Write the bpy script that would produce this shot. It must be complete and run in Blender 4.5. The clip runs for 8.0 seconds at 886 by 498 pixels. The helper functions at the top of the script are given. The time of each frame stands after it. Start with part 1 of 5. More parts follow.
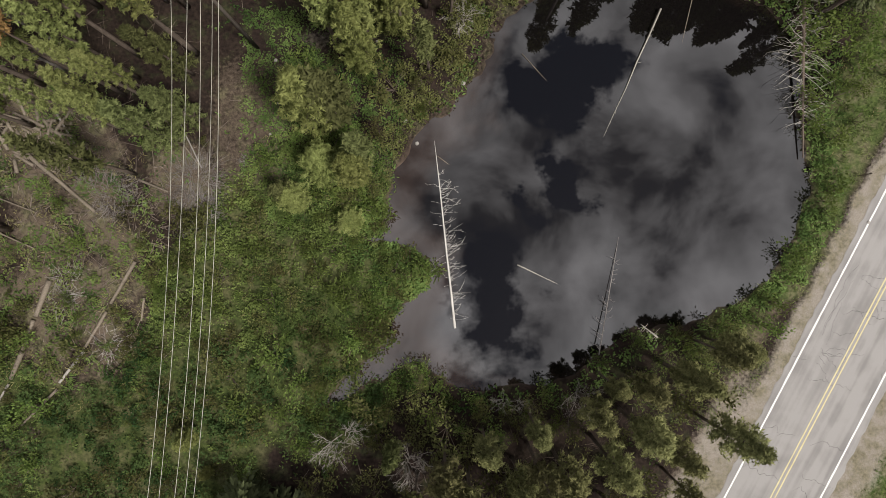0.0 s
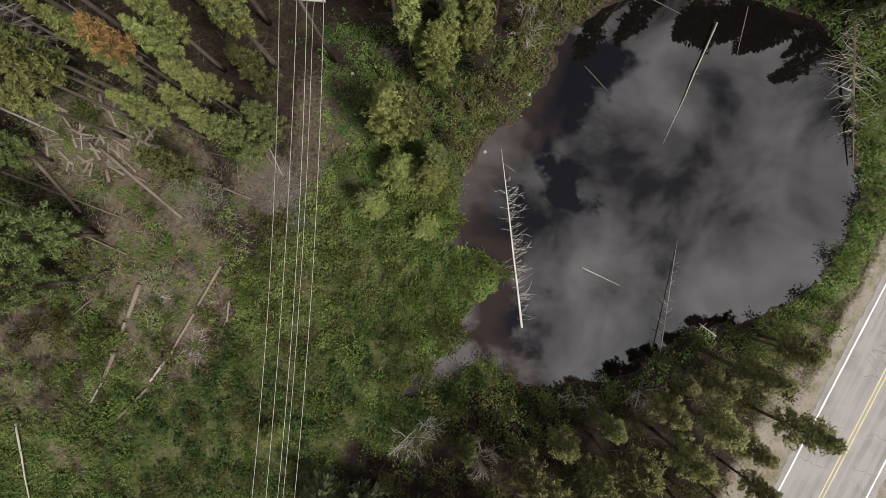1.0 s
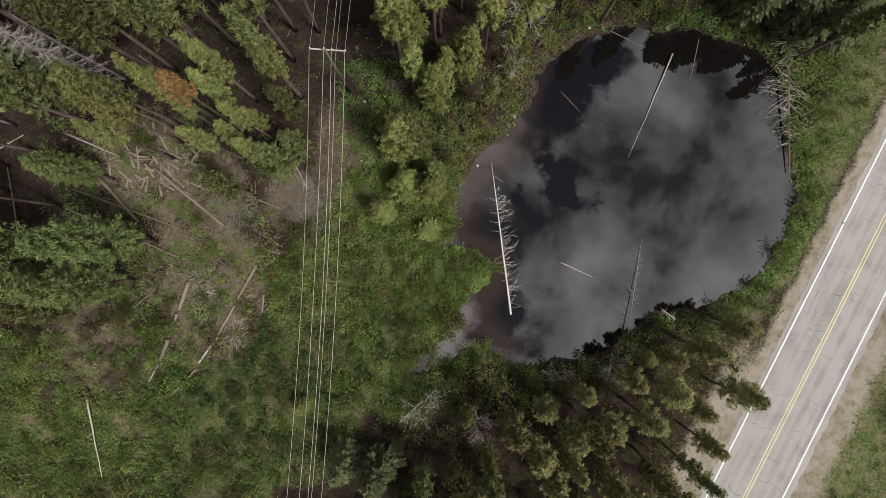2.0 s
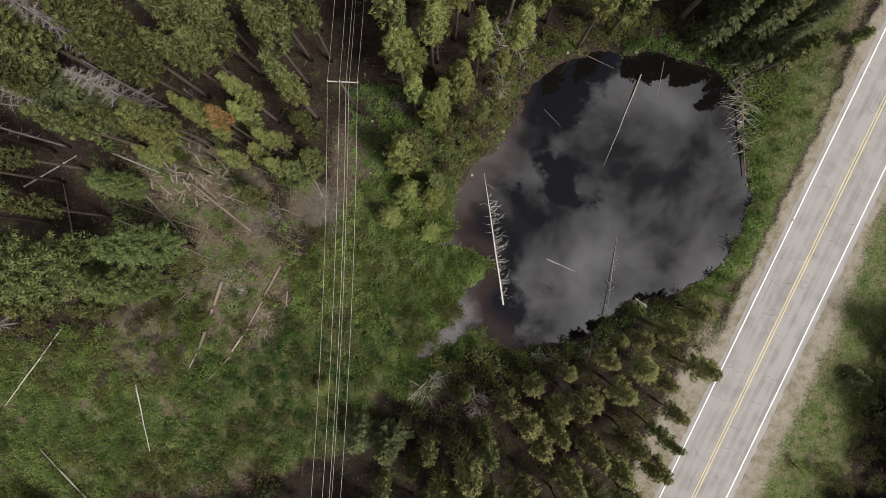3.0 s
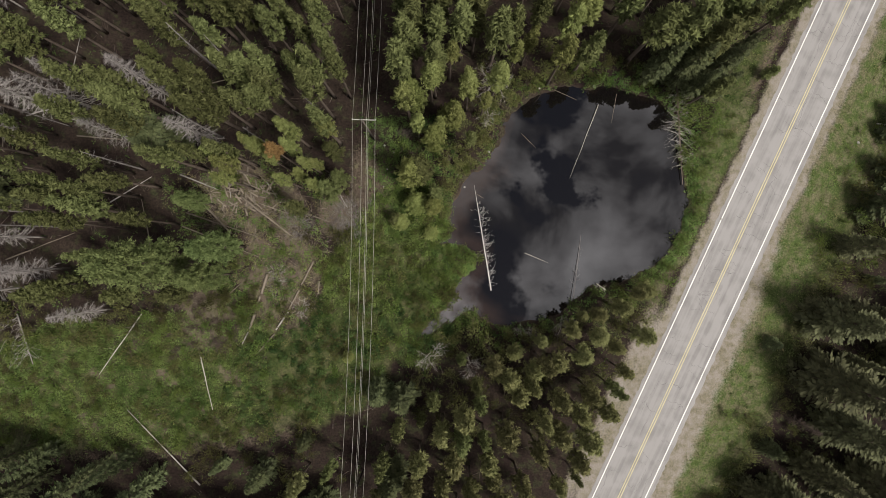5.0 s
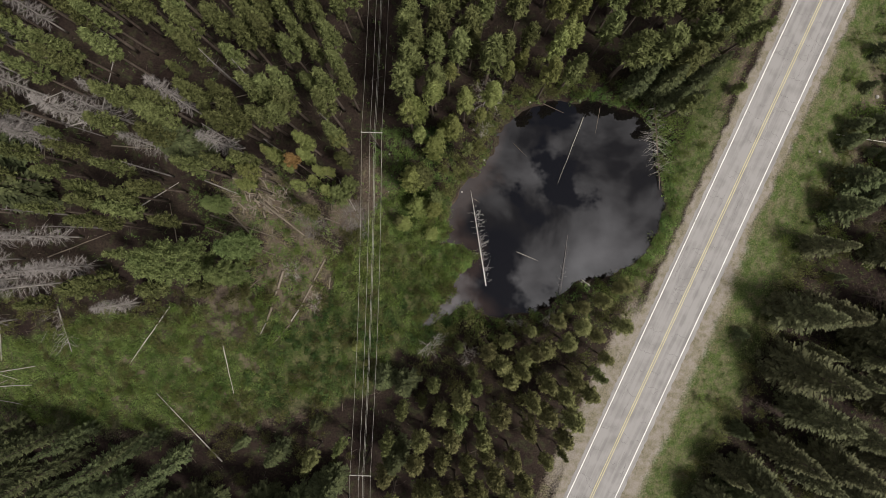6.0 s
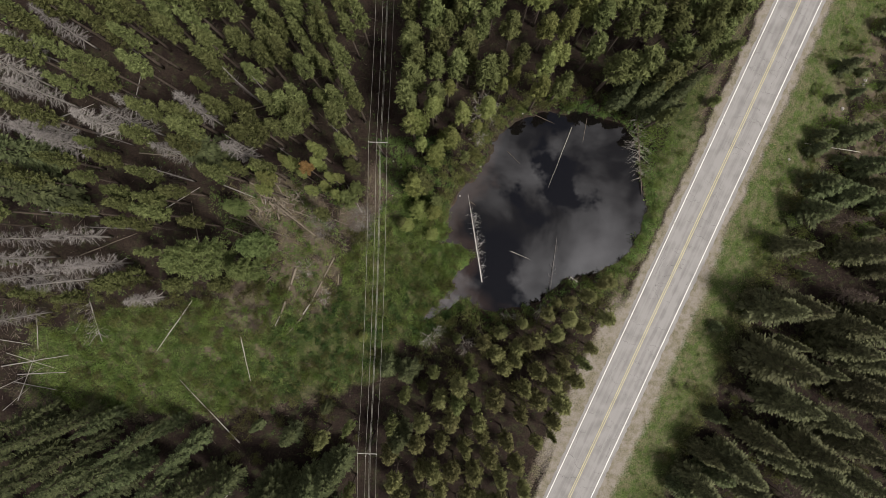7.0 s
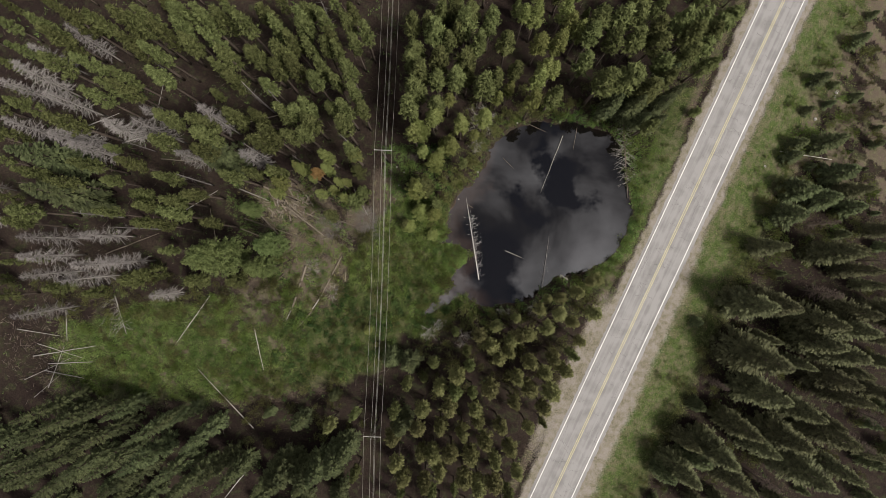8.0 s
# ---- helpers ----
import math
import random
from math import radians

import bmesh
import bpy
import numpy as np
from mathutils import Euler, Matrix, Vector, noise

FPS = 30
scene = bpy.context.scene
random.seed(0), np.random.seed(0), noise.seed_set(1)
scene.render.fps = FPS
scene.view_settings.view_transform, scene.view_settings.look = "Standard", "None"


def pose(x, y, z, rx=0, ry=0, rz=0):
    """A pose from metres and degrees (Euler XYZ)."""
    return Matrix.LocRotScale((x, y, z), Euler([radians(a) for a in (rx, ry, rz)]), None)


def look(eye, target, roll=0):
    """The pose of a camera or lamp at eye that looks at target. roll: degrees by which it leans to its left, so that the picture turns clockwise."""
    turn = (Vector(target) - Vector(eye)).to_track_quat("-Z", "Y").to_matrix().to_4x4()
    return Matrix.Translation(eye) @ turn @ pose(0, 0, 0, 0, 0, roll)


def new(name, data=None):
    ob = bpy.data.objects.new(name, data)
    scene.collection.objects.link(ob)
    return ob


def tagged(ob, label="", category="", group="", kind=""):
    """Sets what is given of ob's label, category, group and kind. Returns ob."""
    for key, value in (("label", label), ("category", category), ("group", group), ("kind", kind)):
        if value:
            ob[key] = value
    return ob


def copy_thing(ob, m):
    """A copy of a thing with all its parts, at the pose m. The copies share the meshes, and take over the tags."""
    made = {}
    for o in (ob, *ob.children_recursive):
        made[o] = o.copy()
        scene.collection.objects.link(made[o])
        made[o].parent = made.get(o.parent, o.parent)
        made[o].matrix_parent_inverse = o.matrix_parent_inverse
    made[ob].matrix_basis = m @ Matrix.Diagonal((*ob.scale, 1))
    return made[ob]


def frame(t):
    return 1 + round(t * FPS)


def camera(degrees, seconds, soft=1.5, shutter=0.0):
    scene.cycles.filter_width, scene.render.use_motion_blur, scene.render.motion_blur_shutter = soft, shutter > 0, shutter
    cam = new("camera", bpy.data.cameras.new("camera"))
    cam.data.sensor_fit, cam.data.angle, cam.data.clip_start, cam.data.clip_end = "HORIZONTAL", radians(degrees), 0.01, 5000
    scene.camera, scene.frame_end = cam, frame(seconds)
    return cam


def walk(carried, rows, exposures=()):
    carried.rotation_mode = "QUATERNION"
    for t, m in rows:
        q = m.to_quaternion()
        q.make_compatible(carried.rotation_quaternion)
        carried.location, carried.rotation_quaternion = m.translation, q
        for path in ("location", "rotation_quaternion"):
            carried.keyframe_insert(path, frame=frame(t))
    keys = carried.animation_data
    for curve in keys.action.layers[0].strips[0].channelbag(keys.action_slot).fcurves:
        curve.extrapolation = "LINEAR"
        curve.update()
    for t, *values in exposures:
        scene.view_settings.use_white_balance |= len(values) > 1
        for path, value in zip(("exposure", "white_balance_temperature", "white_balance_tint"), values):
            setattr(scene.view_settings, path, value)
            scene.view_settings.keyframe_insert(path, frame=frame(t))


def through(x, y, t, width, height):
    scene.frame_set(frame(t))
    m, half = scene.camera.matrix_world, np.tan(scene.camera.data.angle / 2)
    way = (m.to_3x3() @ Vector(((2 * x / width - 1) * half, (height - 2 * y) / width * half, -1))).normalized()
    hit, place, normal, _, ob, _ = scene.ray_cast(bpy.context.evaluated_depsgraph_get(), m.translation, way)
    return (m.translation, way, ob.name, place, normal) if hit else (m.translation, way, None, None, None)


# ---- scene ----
# A drone rises straight up over a beaver pond beside a two-lane road in pine forest.
cam = camera(73.0, 8.0, 0.7)
# seconds, x, y, height, tilt, lean, turn
PATH = [
    (0.0, 0.00, 0.00, 45.85, -0.08, -0.04, 0.00),
    (0.1, -1.03, 0.07, 45.90, -0.08, -0.04, -0.04),
    (0.2, -1.98, 0.13, 45.96, -0.08, -0.04, -0.08),
    (0.3, -2.92, 0.18, 46.03, -0.08, -0.04, -0.11),
    (0.4, -3.76, 0.22, 46.13, -0.08, -0.04, -0.15),
    (0.5, -4.44, 0.25, 46.30, -0.08, -0.04, -0.18),
    (0.6, -4.93, 0.27, 46.53, -0.08, -0.03, -0.19),
    (0.7, -5.21, 0.28, 46.82, -0.08, -0.03, -0.20),
    (0.8, -5.38, 0.29, 47.18, -0.07, -0.03, -0.21),
    (0.9, -5.46, 0.30, 47.62, -0.07, -0.03, -0.22),
    (1.0, -5.49, 0.30, 48.13, -0.07, -0.03, -0.24),
    (1.2, -5.50, 0.29, 49.60, -0.07, -0.02, -0.33),
    (1.5, -5.50, 0.28, 52.40, -0.07, -0.02, -0.57),
    (3.0, -5.48, 0.24, 65.15, -0.07, -0.01, -1.97),
    (3.5, -5.48, 0.20, 69.20, -0.07, -0.02, -2.40),
    (4.0, -5.47, 0.09, 73.35, -0.06, -0.02, -2.73),
    (4.5, -5.44, -0.05, 77.55, -0.04, -0.02, -2.83),
    (6.0, -5.34, -0.43, 90.10, 0.06, -0.03, -2.78),
    (6.5, -5.29, -0.55, 94.20, 0.10, -0.03, -2.76),
    (7.0, -5.27, -0.68, 98.05, 0.13, -0.03, -2.71),
    (7.5, -5.26, -0.80, 101.80, 0.16, -0.03, -2.64),
    (8.0, -5.23, -0.85, 105.45, 0.18, -0.03, -2.54),
]
walk(cam, [(t, pose(x, y, z, rx, ry, rz)) for t, x, y, z, rx, ry, rz in PATH],
     [(0.0, -0.02), (4.5, -0.02), (6.0, -0.20), (8.0, -0.15)])

# ---- light: a high veiled sun from the south-east, broken grey cloud ----
SUN_HEIGHT, SUN_SIDE = radians(60), radians(-34)  # elevation; azimuth from +x towards +y
to_sun = Vector((math.cos(SUN_HEIGHT) * math.cos(SUN_SIDE), math.cos(SUN_HEIGHT) * math.sin(SUN_SIDE), math.sin(SUN_HEIGHT)))
sun_data = bpy.data.lights.new("sun", "SUN")
sun_data.energy, sun_data.angle, sun_data.color = 4.6, radians(12), (1.0, 0.955, 0.88)
sun = new("sun", sun_data)
sun.matrix_world = look(to_sun * 200, (0, 0, 0))

world = bpy.data.worlds.new("sky")
scene.world = world
world.use_nodes = True
wn, wl = world.node_tree.nodes, world.node_tree.links
wn.clear()


def wnode(kind, **inputs):
    n = wn.new(kind)
    for k, v in inputs.items():
        n.inputs[k].default_value = v
    return n


def wmath(op, a, b=None, clamp=False):
    n = wn.new("ShaderNodeMath")
    n.operation, n.use_clamp = op, clamp
    for i, v in enumerate((a, b)):
        if v is None:
            continue
        if isinstance(v, (int, float)):
            n.inputs[i].default_value = v
        else:
            wl.new(v, n.inputs[i])
    return n.outputs[0]


sky = wn.new("ShaderNodeTexSky")
sky.sky_type, sky.sun_disc = "NISHITA", False
sky.sun_elevation, sky.sun_rotation = SUN_HEIGHT, math.pi / 2 - SUN_SIDE
sky_dim = wn.new("ShaderNodeVectorMath")
sky_dim.operation = "SCALE"
sky_dim.inputs["Scale"].default_value = 0.03
wl.new(sky.outputs[0], sky_dim.inputs[0])
coord = wn.new("ShaderNodeTexCoord")
split = wn.new("ShaderNodeSeparateXYZ")
wl.new(coord.outputs["Generated"], split.inputs[0])
up = wmath("MAXIMUM", split.outputs[2], 0.06)
flat_x, flat_y = wmath("DIVIDE", split.outputs[0], up), wmath("DIVIDE", split.outputs[1], up)
flat = wn.new("ShaderNodeCombineXYZ")
wl.new(flat_x, flat.inputs[0]), wl.new(flat_y, flat.inputs[1])
warp = wnode("ShaderNodeTexNoise", Scale=9.0, Detail=6.0, Roughness=0.6)
wl.new(flat.outputs[0], warp.inputs["Vector"])
warp_split = wn.new("ShaderNodeSeparateColor")
wl.new(warp.outputs["Color"], warp_split.inputs[0])
rag_x = wmath("ADD", flat_x, wmath("MULTIPLY", wmath("SUBTRACT", warp_split.outputs[0], 0.5), 0.34))
rag_y = wmath("ADD", flat_y, wmath("MULTIPLY", wmath("SUBTRACT", warp_split.outputs[1], 0.5), 0.34))
billow = wnode("ShaderNodeTexNoise", Scale=6.2, Detail=9.0, Roughness=0.54, Distortion=0.35)
veil = wnode("ShaderNodeTexNoise", Scale=2.3, Detail=4.0, Roughness=0.5)
for n in (billow, veil):
    wl.new(flat.outputs[0], n.inputs["Vector"])


def gap(cx, cy, rx, ry):
    """A hole in the cloud layer, soft and ragged."""
    ax = wmath("DIVIDE", wmath("SUBTRACT", rag_x, cx), rx)
    ay = wmath("DIVIDE", wmath("SUBTRACT", rag_y, cy), ry)
    d = wmath("SQRT", wmath("ADD", wmath("MULTIPLY", ax, ax), wmath("MULTIPLY", ay, ay)))
    ease = wn.new("ShaderNodeMapRange")
    ease.interpolation_type = "SMOOTHSTEP"
    ease.inputs["From Min"].default_value, ease.inputs["From Max"].default_value = 1.9, 0.3
    wl.new(d, ease.inputs["Value"])
    return ease.outputs[0]


holes = wmath("ADD", wmath("ADD", gap(0.186, 0.112, 0.036, 0.056), gap(0.082, -0.105, 0.062, 0.105)), gap(0.215, 0.30, 0.10, 0.05))
amount = wmath("SUBTRACT", wmath("ADD", billow.outputs[0], wmath("MULTIPLY", veil.outputs[0], 0.25)), wmath("MULTIPLY", holes, 0.34))
ramp = wn.new("ShaderNodeValToRGB")
ramp.color_ramp.elements[0].position, ramp.color_ramp.elements[1].position = 0.40, 0.58
wl.new(amount, ramp.inputs[0])
cloud = wn.new("ShaderNodeMix")
cloud.data_type = "RGBA"
shade = wn.new("ShaderNodeMix")
shade.data_type = "RGBA"
shade.inputs["A"].default_value, shade.inputs["B"].default_value = (0.22, 0.215, 0.23, 1), (2.0, 1.94, 1.98, 1)
bright = wn.new("ShaderNodeMapRange")
bright.inputs["From Min"].default_value, bright.inputs["From Max"].default_value = 0.41, 0.62
wl.new(wmath("ADD", wmath("MULTIPLY", billow.outputs[0], 0.6), wmath("MULTIPLY", veil.outputs[0], 0.4)), bright.inputs["Value"])
wl.new(bright.outputs[0], shade.inputs["Factor"])
# an overcast layer is brightest overhead
fade = wn.new("ShaderNodeMapRange")
for slot, value in (("From Min", 0.0), ("From Max", 0.95), ("To Min", 0.10), ("To Max", 0.80)):
    fade.inputs[slot].default_value = value
wl.new(split.outputs[2], fade.inputs["Value"])
dome = wn.new("ShaderNodeVectorMath")
dome.operation = "SCALE"
wl.new(shade.outputs["Result"], dome.inputs[0]), wl.new(fade.outputs[0], dome.inputs["Scale"])
wl.new(dome.outputs[0], cloud.inputs["B"])
wl.new(ramp.outputs[0], cloud.inputs["Factor"])
wl.new(sky_dim.outputs[0], cloud.inputs["A"])
back = wnode("ShaderNodeBackground", Strength=1.0)
wl.new(cloud.outputs["Result"], back.inputs["Color"])
wl.new(back.outputs[0], wn.new("ShaderNodeOutputWorld").inputs[0])


# ---- materials ----
def material(name, dark, light, grain=8.0, patch=0.7, rough=0.85, bump=0.3, spread=0.15, island=0.0, through=0.0, metal=0.0, tight=0.18):
    """A rough natural surface: two noises between two colours, some spread from thing to thing, and fine relief."""
    m = bpy.data.materials.new(name)
    m.use_nodes = True
    nt = m.node_tree
    n, l = nt.nodes, nt.links
    bsdf = n["Principled BSDF"]
    bsdf.inputs["Roughness"].default_value, bsdf.inputs["Metallic"].default_value = rough, metal
    bsdf.inputs["Specular IOR Level"].default_value = 0.12 if through else 0.25
    geo = n.new("ShaderNodeNewGeometry")
    fine, broad = n.new("ShaderNodeTexNoise"), n.new("ShaderNodeTexNoise")
    for t, s in ((fine, grain), (broad, patch)):
        t.inputs["Scale"].default_value, t.inputs["Detail"].default_value = s, 4.0
        l.new(geo.outputs["Position"], t.inputs["Vector"])
    add = n.new("ShaderNodeMath")
    add.operation = "MULTIPLY_ADD"
    add.inputs[1].default_value = 0.55
    l.new(fine.outputs[0], add.inputs[0])
    half = n.new("ShaderNodeMath")
    half.operation = "MULTIPLY"
    half.inputs[1].default_value = 0.45
    l.new(broad.outputs[0], half.inputs[0])
    l.new(half.outputs[0], add.inputs[2])
    ramp = n.new("ShaderNodeValToRGB")
    ramp.color_ramp.elements[0].position, ramp.color_ramp.elements[1].position = 0.5 - tight, 0.5 + tight
    ramp.color_ramp.elements[0].color, ramp.color_ramp.elements[1].color = (*dark, 1), (*light, 1)
    l.new(add.outputs[0], ramp.inputs[0])
    info = n.new("ShaderNodeObjectInfo")
    value = n.new("ShaderNodeMapRange")
    value.inputs["To Min"].default_value, value.inputs["To Max"].default_value = 1 - spread, 1 + spread
    l.new(info.outputs["Random"], value.inputs["Value"])
    hue = n.new("ShaderNodeHueSaturation")
    l.new(ramp.outputs[0], hue.inputs["Color"])
    if island:
        isl = n.new("ShaderNodeMapRange")
        isl.inputs["To Min"].default_value, isl.inputs["To Max"].default_value = 1 - island, 1 + island
        l.new(geo.outputs["Random Per Island"], isl.inputs["Value"])
        mul = n.new("ShaderNodeMath")
        mul.operation = "MULTIPLY"
        l.new(isl.outputs[0], mul.inputs[0]), l.new(value.outputs[0], mul.inputs[1])
        l.new(mul.outputs[0], hue.inputs["Value"])
        tint = n.new("ShaderNodeMapRange")
        tint.inputs["To Min"].default_value, tint.inputs["To Max"].default_value = 0.485, 0.515
        l.new(info.outputs["Random"], tint.inputs["Value"])
        l.new(tint.outputs[0], hue.inputs["Hue"])
    else:
        l.new(value.outputs[0], hue.inputs["Value"])
    l.new(hue.outputs[0], bsdf.inputs["Base Color"])
    if bump:
        b = n.new("ShaderNodeBump")
        b.inputs["Strength"].default_value, b.inputs["Distance"].default_value = bump, 0.05
        l.new(fine.outputs[0], b.inputs["Height"])
        l.new(b.outputs[0], bsdf.inputs["Normal"])
    if through:
        thin = n.new("ShaderNodeBsdfTranslucent")
        l.new(hue.outputs[0], thin.inputs["Color"])
        mix = n.new("ShaderNodeMixShader")
        mix.inputs[0].default_value = through
        l.new(bsdf.outputs[0], mix.inputs[1]), l.new(thin.outputs[0], mix.inputs[2])
        l.new(mix.outputs[0], n["Material Output"].inputs[0])
    return m


PINE = material("pine_needles", (0.054, 0.062, 0.022), (0.152, 0.165, 0.064), 1.3, 0.25, 0.8, 0, 0.34, 0.24, 0.10)
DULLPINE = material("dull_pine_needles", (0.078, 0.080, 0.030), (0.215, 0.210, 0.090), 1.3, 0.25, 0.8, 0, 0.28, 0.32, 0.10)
NEWPINE = material("bright_pine_needles", (0.120, 0.138, 0.040), (0.275, 0.295, 0.105), 1.3, 0.25, 0.8, 0, 0.14, 0.22, 0.25)
SPRUCE = material("spruce_needles", (0.033, 0.041, 0.020), (0.104, 0.118, 0.052), 1.3, 0.25, 0.7, 0, 0.2, 0.34, 0.10)
OLIVESPRUCE = material("olive_spruce_needles", (0.041, 0.042, 0.022), (0.120, 0.121, 0.060), 1.3, 0.25, 0.7, 0, 0.22, 0.34, 0.10)
FIR = material("fir_needles", (0.066, 0.092, 0.032), (0.178, 0.212, 0.080), 1.3, 0.25, 0.7, 0, 0.1, 0.30, 0.10)
# Lighter copy of the pine needles for nearer stands; sunlight put into the colour.
MIDPINE = material("sunlit_pine_needles", (0.098, 0.110, 0.034), (0.245, 0.262, 0.094), 1.3, 0.25, 0.8, 0, 0.22, 0.24, 0.15)
RUST = material("dead_red_needles", (0.17, 0.095, 0.040), (0.29, 0.165, 0.075), 1.3, 0.3, 0.8, 0, 0.1, 0.3, 0.2)
OLIVE = material("olive_shrub_leaves", (0.055, 0.062, 0.02), (0.135, 0.132, 0.048), 1.6, 0.35, 0.7, 0, 0.38, 0.35, 0.25)
WILLOW = material("willow_leaves", (0.065, 0.10, 0.024), (0.17, 0.215, 0.058), 2.0, 0.4, 0.6, 0, 0.34, 0.30, 0.35)
HERB = material("meadow_leaves", (0.038, 0.068, 0.018), (0.165, 0.225, 0.066), 0.55, 0.12, 0.8, 0, 0.0, 0.20, 0.26, 0.0, 0.10)
# Darker copy of the meadow leaves: dark green willow with its shade painted in.
SHADEHERB = material("dark_shaded_leaves", (0.022, 0.044, 0.013), (0.105, 0.145, 0.046), 0.6, 0.12, 0.8, 0, 0.0, 0.28, 0.26, 0.0, 0.12)
SEDGE = material("dry_sedge", (0.14, 0.12, 0.05), (0.30, 0.27, 0.14), 1.2, 0.2, 0.8, 0, 0.0, 0.3, 0.2)
GRASS = material("verge_grass", (0.058, 0.086, 0.022), (0.175, 0.195, 0.070), 0.7, 0.12, 0.7, 0, 0.0, 0.35, 0.2, 0.0, 0.10)
MEADOWGRASS = material("bright_meadow_grass", (0.062, 0.108, 0.026), (0.178, 0.240, 0.076), 0.7, 0.12, 0.7, 0, 0.0, 0.25, 0.2, 0.0, 0.10)
BARK = material("pine_bark", (0.07, 0.052, 0.042), (0.17, 0.135, 0.11), 9.0, 1.2, 0.9, 0.5)
GREYWOOD = material("weathered_grey_wood", (0.20, 0.18, 0.165), (0.40, 0.37, 0.34), 14.0, 1.5, 0.85, 0.4, 0.2)
BLEACHED = material("bleached_log_wood", (0.38, 0.36, 0.335), (0.64, 0.61, 0.575), 16.0, 1.5, 0.8, 0.4, 0.1)
PALEWOOD = material("dry_pale_log_wood", (0.28, 0.26, 0.225), (0.50, 0.465, 0.41), 14.0, 1.5, 0.85, 0.4, 0.15)
TANWOOD = material("dry_brown_log_wood", (0.11, 0.09, 0.069), (0.245, 0.205, 0.162), 12.0, 1.5, 0.85, 0.4, 0.25)
STICKS = material("dry_pale_sticks", (0.10, 0.082, 0.066), (0.26, 0.22, 0.18), 6.0, 0.8, 0.9, 0, 0.0, 0.35)
TWIG = material("dead_grey_twigs", (0.13, 0.117, 0.110), (0.265, 0.240, 0.230), 5.0, 0.8, 0.9, 0, 0.2, 0.25)
BROWNTWIG = material("dead_brown_twigs", (0.050, 0.036, 0.030), (0.125, 0.092, 0.078), 5.0, 0.8, 0.9, 0, 0.2, 0.3)
POLEWOOD = material("treated_pole_wood", (0.06, 0.05, 0.042), (0.12, 0.10, 0.085), 10.0, 1.0, 0.85, 0.3)
ARMWOOD = material("pale_crossarm_wood", (0.27, 0.255, 0.23), (0.42, 0.40, 0.37), 12.0, 2.0, 0.8, 0.2)
CERAMIC = material("grey_porcelain", (0.45, 0.44, 0.43), (0.6, 0.6, 0.6), 10.0, 2.0, 0.25, 0)
ALUMINIUM = material("aluminium_cable", (0.32, 0.31, 0.27), (0.46, 0.44, 0.39), 10.0, 0.5, 0.45, 0, 0.1, 0, 0, 0.3)
STONE = material("pale_stone", (0.20, 0.185, 0.17), (0.40, 0.375, 0.35), 7.0, 1.5, 0.9, 0.5, 0.2)
WHITEPAINT = material("worn_white_line", (0.62, 0.61, 0.59), (0.82, 0.81, 0.79), 9.0, 1.2, 0.7, 0.1, 0)
YELLOWPAINT = material("worn_yellow_line", (0.44, 0.38, 0.20), (0.60, 0.53, 0.31), 9.0, 1.2, 0.7, 0.1, 0)
CRACK = material("road_crack_tar", (0.05, 0.048, 0.046), (0.12, 0.115, 0.11), 9.0, 1.2, 0.9, 0.1, 0)
POST = material("brown_steel_post", (0.07, 0.05, 0.04), (0.12, 0.09, 0.07), 9.0, 1.2, 0.6, 0.1, 0)


def road_material():
    m = bpy.data.materials.new("aged_asphalt")
    m.use_nodes = True
    n, l = m.node_tree.nodes, m.node_tree.links
    bsdf = n["Principled BSDF"]
    bsdf.inputs["Roughness"].default_value = 0.9
    bsdf.inputs["Specular IOR Level"].default_value = 0.2
    tc, sp = n.new("ShaderNodeTexCoord"), n.new("ShaderNodeSeparateXYZ")
    l.new(tc.outputs["Object"], sp.inputs[0])
    stretch = n.new("ShaderNodeMapping")
    stretch.inputs["Scale"].default_value = (1.6, 0.035, 1)
    l.new(tc.outputs["Object"], stretch.inputs[0])
    streak, blot, grit = n.new("ShaderNodeTexNoise"), n.new("ShaderNodeTexNoise"), n.new("ShaderNodeTexNoise")
    streak.inputs["Scale"].default_value, blot.inputs["Scale"].default_value, grit.inputs["Scale"].default_value = 1.0, 0.45, 30.0
    l.new(stretch.outputs[0], streak.inputs["Vector"])
    for t in (blot, grit):
        t.inputs["Detail"].default_value = 5.0
        l.new(tc.outputs["Object"], t.inputs["Vector"])
    add = n.new("ShaderNodeMath"); add.operation = "ADD"
    l.new(streak.outputs[0], add.inputs[0]), l.new(blot.outputs[0], add.inputs[1])
    add2 = n.new("ShaderNodeMath"); add2.operation = "MULTIPLY_ADD"; add2.inputs[1].default_value = 0.35
    l.new(grit.outputs[0], add2.inputs[0]), l.new(add.outputs[0], add2.inputs[2])
    ramp = n.new("ShaderNodeValToRGB")
    ramp.color_ramp.elements[0].position, ramp.color_ramp.elements[1].position = 0.85, 1.5 / 1.05
    ramp.color_ramp.elements[1].position = 1.0
    half = n.new("ShaderNodeMath"); half.operation = "MULTIPLY"; half.inputs[1].default_value = 0.78
    l.new(add2.outputs[0], half.inputs[0])
    ramp.color_ramp.elements[0].position = 0.72
    ramp.color_ramp.elements[0].color, ramp.color_ramp.elements[1].color = (0.200, 0.190, 0.185, 1), (0.278, 0.265, 0.258, 1)
    l.new(half.outputs[0], ramp.inputs[0])
    l.new(ramp.outputs[0], bsdf.inputs["Base Color"])
    b = n.new("ShaderNodeBump")
    b.inputs["Strength"].default_value, b.inputs["Distance"].default_value = 0.3, 0.01
    l.new(grit.outputs[0], b.inputs["Height"]), l.new(b.outputs[0], bsdf.inputs["Normal"])
    return m


